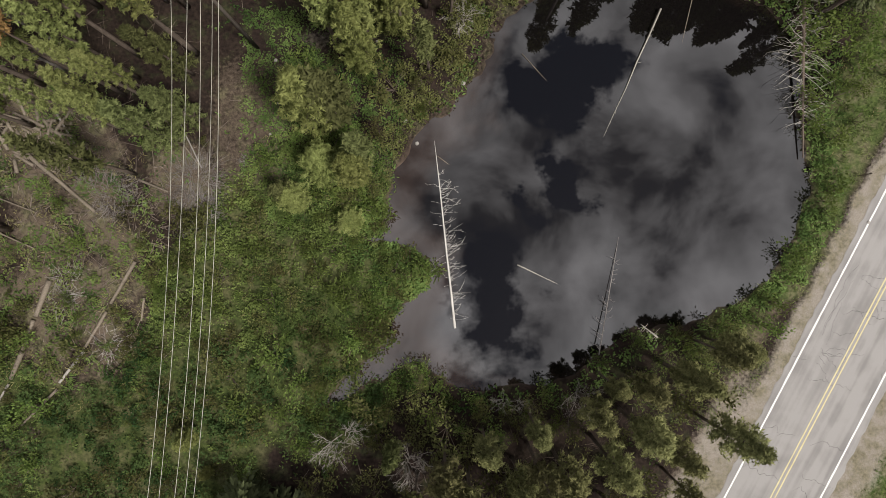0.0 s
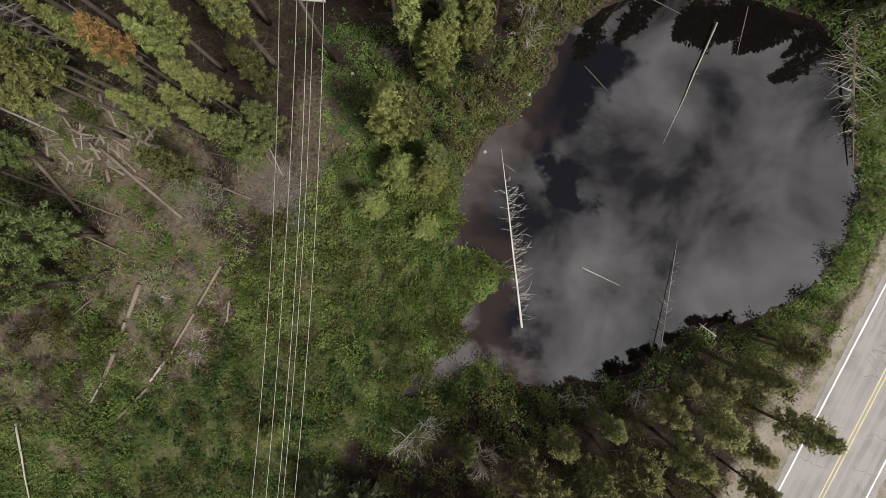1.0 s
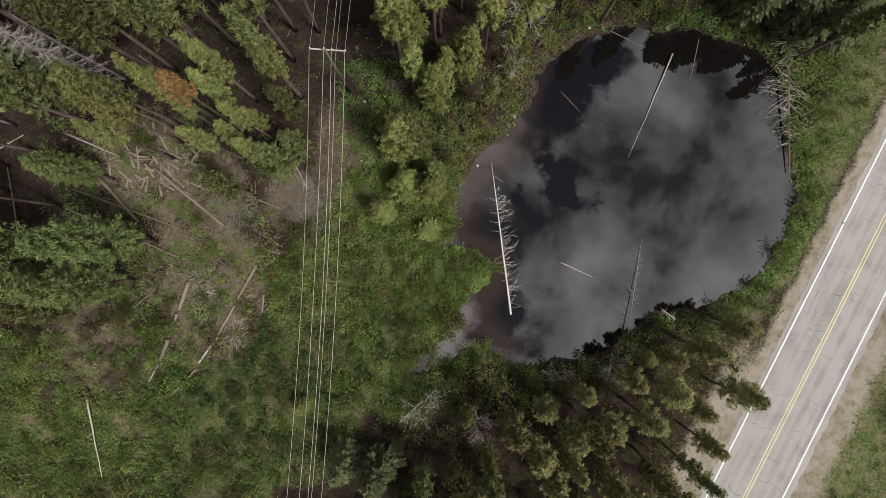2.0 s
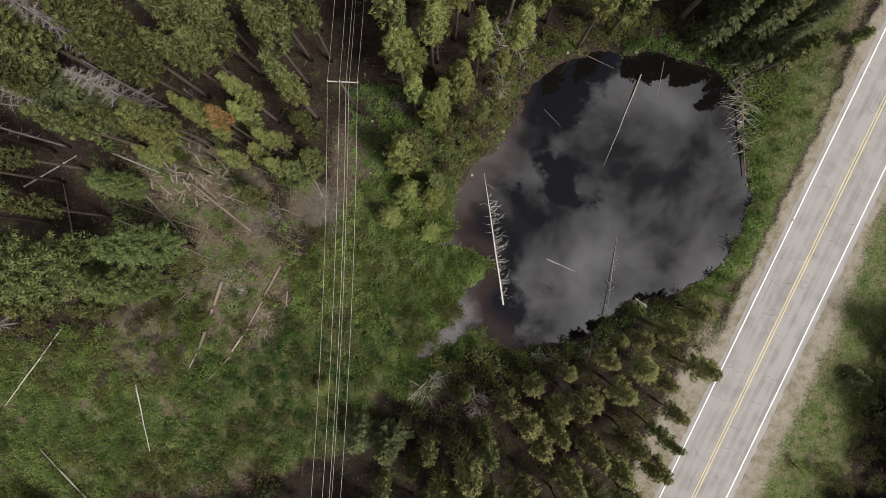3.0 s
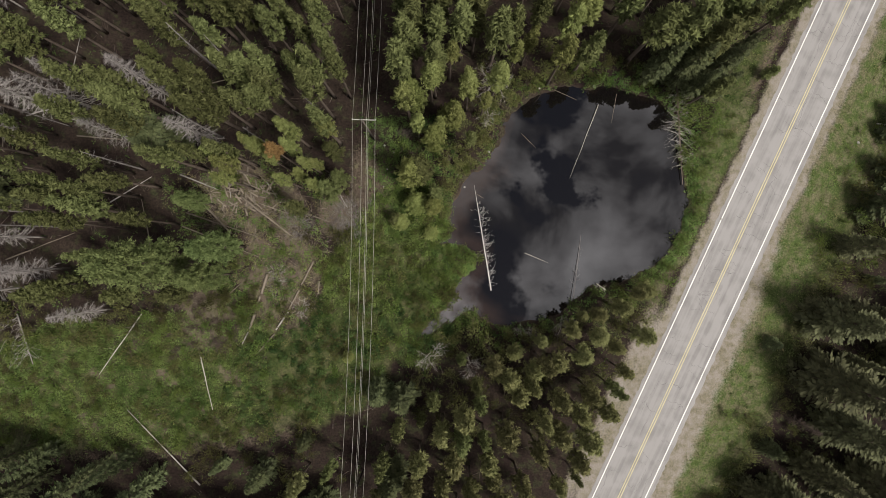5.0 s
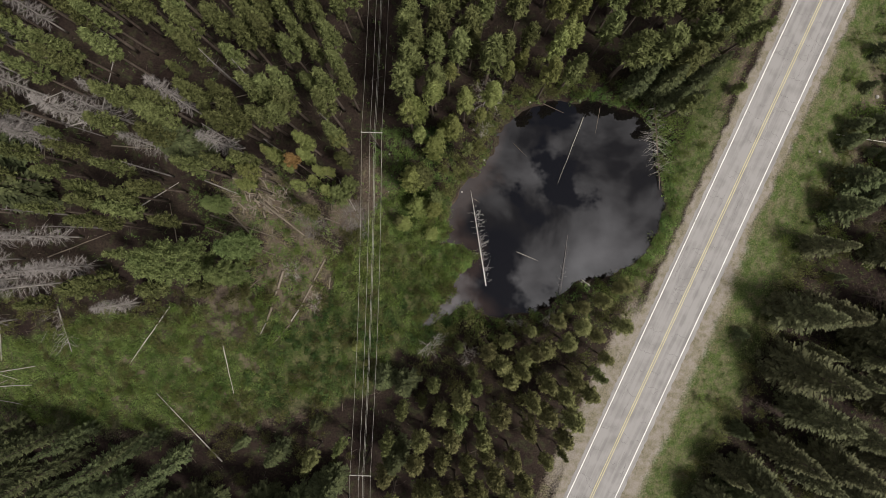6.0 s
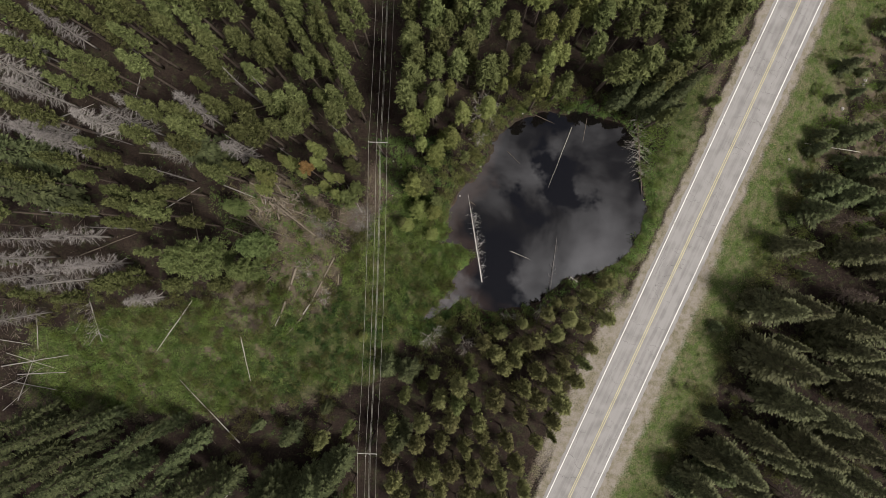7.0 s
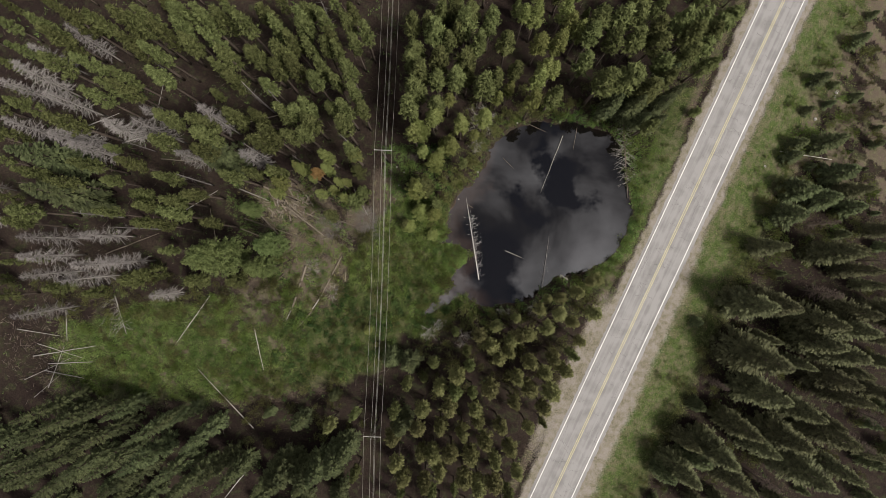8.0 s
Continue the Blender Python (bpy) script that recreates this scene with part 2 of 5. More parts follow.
def ground_material():
    """Needle litter, meadow soil, gravel shoulder and pond silt, blended by the ground's own zones."""
    m = bpy.data.materials.new("forest_ground")
    m.use_nodes = True
    n, l = m.node_tree.nodes, m.node_tree.links
    bsdf = n["Principled BSDF"]
    bsdf.inputs["Roughness"].default_value = 0.95
    bsdf.inputs["Specular IOR Level"].default_value = 0.15
    geo, att = n.new("ShaderNodeNewGeometry"), n.new("ShaderNodeAttribute")
    att.attribute_name = "zone"
    zone = n.new("ShaderNodeSeparateColor")
    l.new(att.outputs["Color"], zone.inputs[0])

    def noise_node(scale, detail=6.0):
        t = n.new("ShaderNodeTexNoise")
        t.inputs["Scale"].default_value, t.inputs["Detail"].default_value, t.inputs["Roughness"].default_value = scale, detail, 0.62
        l.new(geo.outputs["Position"], t.inputs["Vector"])
        return t.outputs[0]

    def ramp_node(src, c0, c1, p0=0.35, p1=0.65):
        r = n.new("ShaderNodeValToRGB")
        r.color_ramp.elements[0].position, r.color_ramp.elements[1].position = p0, p1
        r.color_ramp.elements[0].color, r.color_ramp.elements[1].color = (*c0, 1), (*c1, 1)
        l.new(src, r.inputs[0])
        return r.outputs[0]

    def mix_node(fac, a, b):
        x = n.new("ShaderNodeMix")
        x.data_type = "RGBA"
        l.new(fac, x.inputs["Factor"]), l.new(a, x.inputs["A"]), l.new(b, x.inputs["B"])
        return x.outputs["Result"]

    def ragged(mask, src, width=0.5, soft=0.16):
        """The mask with its edge broken up by a noise."""
        a = n.new("ShaderNodeMath"); a.operation = "MULTIPLY_ADD"; a.inputs[1].default_value = width
        l.new(src, a.inputs[0]), l.new(mask, a.inputs[2])
        r = n.new("ShaderNodeMapRange")
        r.inputs["From Min"].default_value, r.inputs["From Max"].default_value = 0.5 + width * 0.5 - soft, 0.5 + width * 0.5 + soft
        l.new(a.outputs[0], r.inputs["Value"])
        return r.outputs[0]

    big, mid, small, grit = noise_node(0.16), noise_node(0.8), noise_node(4.0), noise_node(18.0)
    # Litter is set darker than its own brown, to carry the trees' shade.
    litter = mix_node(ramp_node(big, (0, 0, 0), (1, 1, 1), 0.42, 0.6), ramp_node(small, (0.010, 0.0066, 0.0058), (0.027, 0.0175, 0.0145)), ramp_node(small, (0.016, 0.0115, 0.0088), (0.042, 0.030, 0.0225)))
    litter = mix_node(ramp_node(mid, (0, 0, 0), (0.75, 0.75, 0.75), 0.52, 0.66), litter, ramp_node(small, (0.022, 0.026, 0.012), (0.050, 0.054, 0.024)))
    # Soil green is darkened so that gaps between herb clumps look shaded.
    green = mix_node(ramp_node(mid, (0, 0, 0), (1, 1, 1), 0.45, 0.62), ramp_node(small, (0.022, 0.032, 0.010), (0.060, 0.075, 0.022)), ramp_node(small, (0.045, 0.048, 0.020), (0.105, 0.100, 0.048)))
    gravel = ramp_node(grit, (0.16, 0.14, 0.118), (0.31, 0.275, 0.235), 0.3, 0.7)
    gravel = mix_node(ramp_node(mid, (0, 0, 0), (0.85, 0.85, 0.85), 0.42, 0.62), gravel, ramp_node(small, (0.10, 0.09, 0.055), (0.20, 0.175, 0.12)))
    att2 = n.new("ShaderNodeAttribute")
    att2.attribute_name = "zone_more"
    more = n.new("ShaderNodeSeparateColor")
    l.new(att2.outputs["Color"], more.inputs[0])
    dry = mix_node(ramp_node(mid, (0, 0, 0), (1, 1, 1), 0.45, 0.62), ramp_node(grit, (0.040, 0.030, 0.023), (0.165, 0.128, 0.096), 0.3, 0.7), ramp_node(small, (0.058, 0.055, 0.028), (0.15, 0.135, 0.082)))
    silt = mix_node(more.outputs[1], ramp_node(mid, (0.016, 0.012, 0.010), (0.040, 0.030, 0.025)), ramp_node(mid, (0.050, 0.036, 0.029), (0.115, 0.084, 0.066)))
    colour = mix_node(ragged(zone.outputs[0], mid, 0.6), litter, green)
    colour = mix_node(ragged(more.outputs[0], small, 0.7), colour, dry)
    lawn = mix_node(ramp_node(mid, (0, 0, 0), (1, 1, 1), 0.42, 0.62), ramp_node(small, (0.034, 0.054, 0.014), (0.088, 0.112, 0.036)), ramp_node(small, (0.070, 0.068, 0.034), (0.145, 0.132, 0.078)))
    colour = mix_node(ragged(more.outputs[2], mid, 0.5, 0.25), colour, lawn)
    colour = mix_node(ragged(zone.outputs[1], small, 1.0, 0.3), colour, gravel)
    colour = mix_node(ragged(zone.outputs[2], small, 0.3), colour, silt)
    l.new(colour, bsdf.inputs["Base Color"])
    b = n.new("ShaderNodeBump")
    b.inputs["Strength"].default_value, b.inputs["Distance"].default_value = 0.6, 0.12
    l.new(small, b.inputs["Height"]), l.new(b.outputs[0], bsdf.inputs["Normal"])
    return m


def water_material():
    """Still murky water: a mirror over a dark peaty body, browner where silt hangs in the shallows."""
    m = bpy.data.materials.new("still_pond_water")
    m.use_nodes = True
    n, l = m.node_tree.nodes, m.node_tree.links
    bsdf = n["Principled BSDF"]
    bsdf.inputs["Roughness"].default_value, bsdf.inputs["IOR"].default_value = 0.0, 1.9
    geo, att = n.new("ShaderNodeNewGeometry"), n.new("ShaderNodeAttribute")
    att.attribute_name = "silt"
    puff = n.new("ShaderNodeTexNoise")
    puff.inputs["Scale"].default_value, puff.inputs["Detail"].default_value = 0.55, 5.0
    l.new(geo.outputs["Position"], puff.inputs["Vector"])
    part_of = n.new("ShaderNodeMath")
    part_of.operation, part_of.use_clamp = "MULTIPLY_ADD", True
    l.new(puff.outputs[0], part_of.inputs[0])
    part_of.inputs[1].default_value = 0.9
    shift = n.new("ShaderNodeMath")
    shift.operation, shift.inputs[1].default_value = "MULTIPLY_ADD", 1.5
    shift.inputs[2].default_value = -0.75
    l.new(att.outputs["Fac"], shift.inputs[0]), l.new(shift.outputs[0], part_of.inputs[2])
    mix = n.new("ShaderNodeMix")
    mix.data_type = "RGBA"
    mix.inputs["A"].default_value, mix.inputs["B"].default_value = (0.0045, 0.0038, 0.0038, 1), (0.025, 0.0165, 0.013, 1)
    l.new(part_of.outputs[0], mix.inputs["Factor"]), l.new(mix.outputs["Result"], bsdf.inputs["Base Color"])
    return m


ASPHALT, GROUND, WATER = road_material(), ground_material(), water_material()


# ---- the lie of the land ----
WATER_Z, ROAD_Z = -1.0, -0.5
ROAD_DIR = Vector((0.4645, 0.8856, 0))
ROAD_MID = (34.6, -2.15)


def smooth(a, b, v):
    s = np.clip((v - a) / (b - a), 0, 1)
    return s * s * (3 - 2 * s)


def wobble(x, y, size, seed=0.0):
    """A cheap smooth ripple between about -1 and 1, for uneven outlines."""
    a, b = x / size + seed, y / size - seed * 1.7
    return (np.sin(a * 1.7 + 1.3 * np.sin(b * 1.1)) + np.sin(b * 2.3 + 1.1 * np.sin(a * 1.9 + 2.0)) + np.sin((a + b) * 3.7 + seed)) / 3


def oval(x, y, cx, cy, rx, ry):
    return (np.hypot((x - cx) / rx, (y - cy) / ry) - 1) * min(rx, ry)


def capsule(x, y, ax, ay, bx, by, ra, rb):
    dx, dy = bx - ax, by - ay
    t = np.clip(((x - ax) * dx + (y - ay) * dy) / (dx * dx + dy * dy), 0, 1)
    return np.hypot(x - ax - t * dx, y - ay - t * dy) - (ra + (rb - ra) * t)


def pond_d(x, y):
    """Metres outside the pond's shore (minus: inside)."""
    x, y = np.asarray(x, float), np.asarray(y, float)
    d = oval(x, y, 16.0, 6.0, 12.6, 12.2)
    d = np.minimum(d, oval(x, y, 17.4, 13.0, 10.7, 8.0))
    d = np.minimum(d, oval(x, y, 2.6, 1.2, 7.0, 9.6))
    d = np.minimum(d, oval(x, y, 6.5, -3.8, 7.8, 6.8))
    d = np.minimum(d, oval(x, y, 13.0, 12.5, 9.9, 8.7))
    d = np.minimum(d, capsule(x, y, 1.5, 9.5, 6.0, 14.0, 1.6, 1.9))
    d = np.minimum(d, oval(x, y, 3.0, -5.0, 6.0, 6.0))
    d = np.minimum(d, capsule(x, y, -2.0, 0.8, -5.4, 0.7, 1.1, 0.35))
    d = np.minimum(d, capsule(x, y, -2.7, -5.2, -3.1, -7.2, 0.9, 1.1))
    d = np.minimum(d, capsule(x, y, -1.6, -6.6, -9.2, -12.3, 1.6, 0.22))
    d = np.maximum(d, 2.5 - np.hypot((x + 3.3), (y + 1.9) * 1.15))
    return d + 0.38 * wobble(x, y, 1.5, 1.0) + 0.15 * wobble(x, y, 0.5, 4.0)


def road_d(x, y):
    """Metres to the east of the road's centre line."""
    return (np.asarray(x, float) - ROAD_MID[0]) * ROAD_DIR.y - (np.asarray(y, float) - ROAD_MID[1]) * ROAD_DIR.x


def line_x(y):
    return -13.95 + (np.asarray(y, float) - 15.1) * 0.083


def meadow_d(x, y):
    x, y = np.asarray(x, float), np.asarray(y, float)
    d = oval(x, y, -46, -16.0, 25, 8.5)
    d = np.minimum(d, oval(x, y, -25, -11.0, 13, 11.3))
    d = np.minimum(d, oval(x, y, -10, -3.5, 9.5, 11.5))
    return d + 1.2 * wobble(x, y, 4.0, 2.0)


def clearing_d(x, y):
    x, y = np.asarray(x, float), np.asarray(y, float)
    d = np.minimum(oval(x, y, -27.5, -2.0, 5.5, 8.0), oval(x, y, -32, 8.3, 7.5, 4.2))
    return d + 0.8 * wobble(x, y, 3.0, 3.0)


def height(x, y):
    x, y = np.asarray(x, float), np.asarray(y, float)
    r, p = road_d(x, y), pond_d(x, y)
    z = 0.2 + np.clip(-5 - x, 0, 75) * 0.055
    z = z + (-0.45 - z) * smooth(-9, 8, x)
    z = z + 0.16 * wobble(x, y, 6.0, 5.0) + 0.06 * wobble(x, y, 1.7, 6.0)
    z = z - 3.2 * np.clip((r - 6) / 14, 0, 1)
    z = z + (ROAD_Z - 0.035 - z) * (1 - smooth(4.6, 8.0, np.abs(r)))
    shore = WATER_Z + 0.16 * np.clip(p, -9, 3) + 0.05 * wobble(x, y, 0.8, 8.0) * (p > 0)
    return np.where(p < 3, shore + (z - shore) * smooth(0.6, 3.0, p), z)


def ground_z(x, y):
    return float(height(x, y))


# ---- mesh helpers ----
class Geo:
    """Collects the faces of one mesh."""

    def __init__(self):
        self.v, self.f = [], []

    def tube(self, points, radii, sides=6, cap=True):
        points = [Vector(p) for p in points]
        rings = []
        for i, p in enumerate(points):
            d = (points[min(i + 1, len(points) - 1)] - points[max(i - 1, 0)]).normalized()
            a = d.orthogonal().normalized()
            b = d.cross(a)
            start = len(self.v)
            for k in range(sides):
                t = 2 * math.pi * k / sides
                self.v.append(tuple(p + (a * math.cos(t) + b * math.sin(t)) * radii[i]))
            rings.append(start)
        for s, e in zip(rings, rings[1:]):
            # rings follow one another along the tube; match each vertex to the nearest of the next ring
            shift = min(range(sides), key=lambda q: (Vector(self.v[e + q]) - Vector(self.v[s])).length)
            for k in range(sides):
                k2 = (k + 1) % sides
                self.f.append((s + k, s + k2, e + (k2 + shift) % sides, e + (k + shift) % sides))
        if cap:
            self.f.append(tuple(rings[0] + k for k in reversed(range(sides))))
            self.f.append(tuple(rings[-1] + k for k in range(sides)))

    def leaf(self, base, d, side, length, width):
        """A pointed, slightly folded blade of two triangles."""
        n = len(self.v)
        m = base + d * (length * 0.5)
        self.v += [tuple(base), tuple(m + side * (width / 2)), tuple(base + d * length), tuple(m - side * (width / 2))]
        self.f += [(n, n + 1, n + 2), (n, n + 2, n + 3)]

    def tri(self, base, d, side, length, width):
        n = len(self.v)
        self.v += [tuple(base - side * (width / 2)), tuple(base + side * (width / 2)), tuple(base + d * length)]
        self.f.append((n, n + 1, n + 2))

    def box(self, centre, size, turn=None):
        n = len(self.v)
        for dz in (-1, 1):
            for dx, dy in ((-1, -1), (1, -1), (1, 1), (-1, 1)):
                p = Vector((dx * size[0] / 2, dy * size[1] / 2, dz * size[2] / 2))
                if turn is not None:
                    p = turn @ p
                self.v.append(tuple(Vector(centre) + p))
        self.f += [tuple(n + i for i in q) for q in ((3, 2, 1, 0), (4, 5, 6, 7), (0, 1, 5, 4), (1, 2, 6, 5), (2, 3, 7, 6), (3, 0, 4, 7))]

    def mesh(self, name, mat, soft=False):
        me = bpy.data.meshes.new(name)
        me.from_pydata(self.v, [], self.f)
        me.materials.append(mat)
        if soft:
            me.polygons.foreach_set("use_smooth", [True] * len(me.polygons))
        me.update()
        return me


def part(name, geo, mat, parent, label="", soft=False):
    ob = new(name, geo.mesh(name, mat, soft))
    ob.parent = parent
    return tagged(ob, label)


def thing(name, m, label, category, group="", kind=""):
    ob = new(name)
    ob.empty_display_size = 0.5
    ob.matrix_world = m
    return tagged(ob, label, category, group, kind)


def arrays_mesh(name, verts, faces, mat):
    """A mesh from arrays: verts (n, 3), faces (m, 3) or (m, 4)."""
    me = bpy.data.meshes.new(name)
    k = faces.shape[1]
    me.vertices.add(len(verts)), me.loops.add(faces.size), me.polygons.add(len(faces))
    me.vertices.foreach_set("co", verts.astype(np.float32).ravel())
    me.loops.foreach_set("vertex_index", faces.astype(np.int32).ravel())
    me.polygons.foreach_set("loop_start", np.arange(0, faces.size, k, dtype=np.int32))
    me.materials.append(mat)
    me.update(calc_edges=True)
    me.validate()
    return me


# ---- ground, water, road ----
def spaced(lo, hi, step, far):
    inner = np.arange(lo, hi + step / 2, step)
    grow = np.cumsum(step * 1.35 ** np.arange(1, 40))
    grow = grow[grow < far]
    return np.concatenate([lo - grow[::-1], inner, hi + grow])


gx, gy = spaced(-88, 78, 0.66, 1800), spaced(-52, 52, 0.66, 1800)
X, Y = np.meshgrid(gx, gy)
Z = height(X, Y)
nx, ny = len(gx), len(gy)
idx = np.arange(nx * ny).reshape(ny, nx)
quads = np.stack([idx[:-1, :-1], idx[:-1, 1:], idx[1:, 1:], idx[1:, :-1]], -1).reshape(-1, 4)
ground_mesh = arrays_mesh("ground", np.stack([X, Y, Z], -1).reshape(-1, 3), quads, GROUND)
ground_mesh.polygons.foreach_set("use_smooth", np.ones(len(quads), bool))
r, p = road_d(X, Y), pond_d(X, Y)
near = (np.abs(X) < 100) & (np.abs(Y) < 70)
green = 1 - smooth(-1.5, 2.5, meadow_d(X, Y))
green = np.maximum(green, 0.75 * smooth(5.5, 8, r) * (1 - smooth(12, 20, r)))
green = np.maximum(green, 0.8 * smooth(5.8, 7.5, -r) * (1 - smooth(9, 13, -r)) * (X > 12) * (Y > -9) * (Y < 26))
green = np.maximum(green, 0.25 * smooth(8, 12, r) * (1 - smooth(34, 44, r)) * smooth(0, 8, Y))
green = green * smooth(-1.0, 1.5, clearing_d(X, Y))
edge = 0.4 * wobble(X, Y, 2.6, 11.0) + 0.2 * wobble(X, Y, 0.9, 13.0)
south = 1 - smooth(-14, 2, Y)
gravel = (1 - smooth(4.2, 5.6 + 1.4 * south, r + edge)) * smooth(-5.7, -4.6, r + edge) + 0.5 * (1 - smooth(5.0, 8.5, r + 1.5 * edge)) * (r > 0) * (0.35 + 0.65 * south)
gravel = np.maximum(gravel, 0.8 * smooth(-8.4, -6.6, r + edge) * (r < 0) * (1 - smooth(-14, -6, Y)) * smooth(-44, -30, Y))
gravel = np.maximum(gravel, 0.42 * (1 - smooth(0.3, 1.6, np.hypot((X + 9.6) / 1.6, (Y - 15.9) / 0.8))))
mud = 1 - smooth(-0.35, 0.5, p)
zone = np.stack([green, gravel, mud, np.ones_like(mud)], -1) * np.where(near, 1.0, 0.0)[..., None]
layer = ground_mesh.color_attributes.new("zone", "FLOAT_COLOR", "POINT")
layer.data.foreach_set("color", np.clip(zone, 0, 1).astype(np.float32).ravel())
dry = (1 - smooth(-1.0, 2.0, clearing_d(X, Y))) * (0.58 + 0.32 * wobble(X, Y, 1.3, 61.0))
dry = np.maximum(dry, 0.66 * (1 - smooth(0.5, 1.15, np.hypot((X + 37.5) / 5.0, (Y + 8.0) / 5.5))))
lane = 1 - smooth(2.2, 4.6, np.abs(X - line_x(Y)))
dry = np.maximum(dry, 0.52 * lane * smooth(1, 6, Y) * (1 - smooth(12, 18, Y)))
dry = np.maximum(dry, 0.8 * (1 - smooth(0.4, 1.2, np.hypot((X + 19.5) / 3.2, (Y - 5) / 4.0))))
dry = np.maximum(dry, 0.40 * (1 - smooth(1.0, 3.5, p)) * (1 - smooth(11, 17, X)) * smooth(3, 6, Y))
dry = np.maximum(dry, 0.72 * smooth(0.25, 0.6, wobble(X, Y, 2.3, 31.0)) * (1 - smooth(-3, 0, meadow_d(X, Y))) * (X < -28))
dry = np.maximum(dry, (0.35 + 0.55 * smooth(0, 8, Y)) * smooth(-0.3, 0.3, wobble(X, Y, 2.0, 37.0)) * (r > 8) * (r < 46))
dry = np.maximum(dry, 0.6 * smooth(5.5, 6.5, np.abs(r)) * (1 - smooth(7, 9, np.abs(r))))
dry = np.maximum(dry, (0.22 + 0.2 * wobble(X, Y, 1.9, 63.0)) * (1 - smooth(0.6, 1.2, np.hypot((X + 73) / 10, (Y + 14) / 9) + 0.15 * wobble(X, Y, 2.4, 65.0))))
dry = np.maximum(dry, 0.45 * smooth(-2.5, -0.5, meadow_d(X, Y)) * (1 - smooth(1.5, 3.5, meadow_d(X, Y))) * (1 - smooth(-20, -16, Y)) * (1 - smooth(-26, -20, X)))
shallow = smooth(-3.2, -0.2, p) * (1 - smooth(-1, 5, X)) + 0.12 * smooth(-1.2, 0, p)
lawn = smooth(4.6, 5.6, r + edge) * (1 - smooth(9.5, 15, r + 3 * wobble(X, Y, 5.0, 51.0)))
lawn = np.maximum(lawn, (0.10 + 0.42 * wobble(X, Y, 2.2, 53.0)) * smooth(8, 12, r) * (1 - smooth(40, 55, r)) * smooth(-4, 6, Y))
lawn = np.maximum(lawn, 0.8 * smooth(4.9, 6.0, -r - edge) * (1 - smooth(9, 12, -r)) * (Y > -4) * (1 - smooth(15, 21, Y)))
zone = np.stack([dry, shallow, lawn, np.ones_like(mud)], -1) * np.where(near, 1.0, 0.0)[..., None]
layer = ground_mesh.color_attributes.new("zone_more", "FLOAT_COLOR", "POINT")
layer.data.foreach_set("color", np.clip(zone, 0, 1).astype(np.float32).ravel())
ground = tagged(new("ground", ground_mesh), "forest ground of brown needle litter, green meadow and gravel verge", "ground", kind="structure")

wx, wy = np.meshgrid(np.linspace(-12, 32, 89), np.linspace(-15, 25, 81))
wi = np.arange(wx.size).reshape(wx.shape)
wq = np.stack([wi[:-1, :-1], wi[:-1, 1:], wi[1:, 1:], wi[1:, :-1]], -1).reshape(-1, 4)
water_mesh = arrays_mesh("water", np.stack([wx, wy, np.full_like(wx, WATER_Z)], -1).reshape(-1, 3), wq, WATER)
silt = smooth(-4.0, -0.2, pond_d(wx, wy)) * (1 - smooth(-1, 7, wx)) + 0.3 * smooth(-1.5, 0.0, pond_d(wx, wy))
water_mesh.attributes.new("silt", "FLOAT", "POINT").data.foreach_set("value", np.clip(silt, 0, 1).astype(np.float32).ravel())
tagged(new("water", water_mesh), "still dark pond water mirroring grey clouds", "water", kind="structure")

ROAD_TURN = -math.degrees(math.atan2(ROAD_DIR.x, ROAD_DIR.y))
road_pose = pose(ROAD_MID[0], ROAD_MID[1], ROAD_Z, 0, 0, ROAD_TURN)


def strip(x0, x1, y0, y1, z0, z1, steps, ragged=0.0, rng=None):
    """A slab along y from x0 to x1, with a low crown and uneven edges."""
    g = Geo()
    for i in range(steps + 1):
        y = y0 + (y1 - y0) * i / steps
        a = x0 + (rng.uniform(-ragged, ragged) if rng else 0)
        b = x1 + (rng.uniform(-ragged, ragged) if rng else 0)
        mid = (a + b) / 2
        g.v += [(a, y, z0), (a, y, z1 - 0.02 * abs(a) / 4), (mid, y, z1 - 0.02 * abs(mid) / 4), (b, y, z1 - 0.02 * abs(b) / 4), (b, y, z0)]
    for i in range(steps):
        for k in range(4):
            s = i * 5 + k
            g.f.append((s, s + 1, s + 6, s + 5))
    g.f = [tuple(reversed(f)) for f in g.f]
    return g


rng = random.Random(3)
LENGTH = 130
road = new("road", strip(-3.85, 3.95, -LENGTH, LENGTH, -0.12, 0.0, 520, 0.10, rng).mesh("road", ASPHALT))
road.matrix_world = road_pose
tagged(road, "two-lane road of cracked aged grey asphalt", "road", kind="structure")
for name, x, w, mat, lab in (("edge_line", -3.30, 0.13, WHITEPAINT, "worn white edge line"), ("edge_line", 3.30, 0.13, WHITEPAINT, "worn white edge line"),
                             ("centre_line", -0.15, 0.10, YELLOWPAINT, "worn yellow centre line"), ("centre_line", 0.15, 0.10, YELLOWPAINT, "worn yellow centre line")):
    part(name, strip(x - w / 2, x + w / 2, -LENGTH, LENGTH, -0.03, 0.006, 400, 0.012, rng), mat, road, lab)


def crack(g, pts, w):
    """A thin wandering ribbon just above the asphalt."""
    n = len(g.v)
    for i, (x, y) in enumerate(pts):
        a, b = pts[max(i - 1, 0)], pts[min(i + 1, len(pts) - 1)]
        d = Vector((b[0] - a[0], b[1] - a[1], 0)).normalized()
        ww = w * (0.3 + 0.7 * math.sin(math.pi * (i + 0.5) / len(pts))) * rng.uniform(0.6, 1.3)
        for s in (-1, 1):
            g.v.append((x - d.y * s * ww, y + d.x * s * ww, 0.004 - 0.02 * abs(x) / 4))
    for i in range(len(pts) - 1):
        s = n + 2 * i
        g.f.append((s, s + 1, s + 3, s + 2))


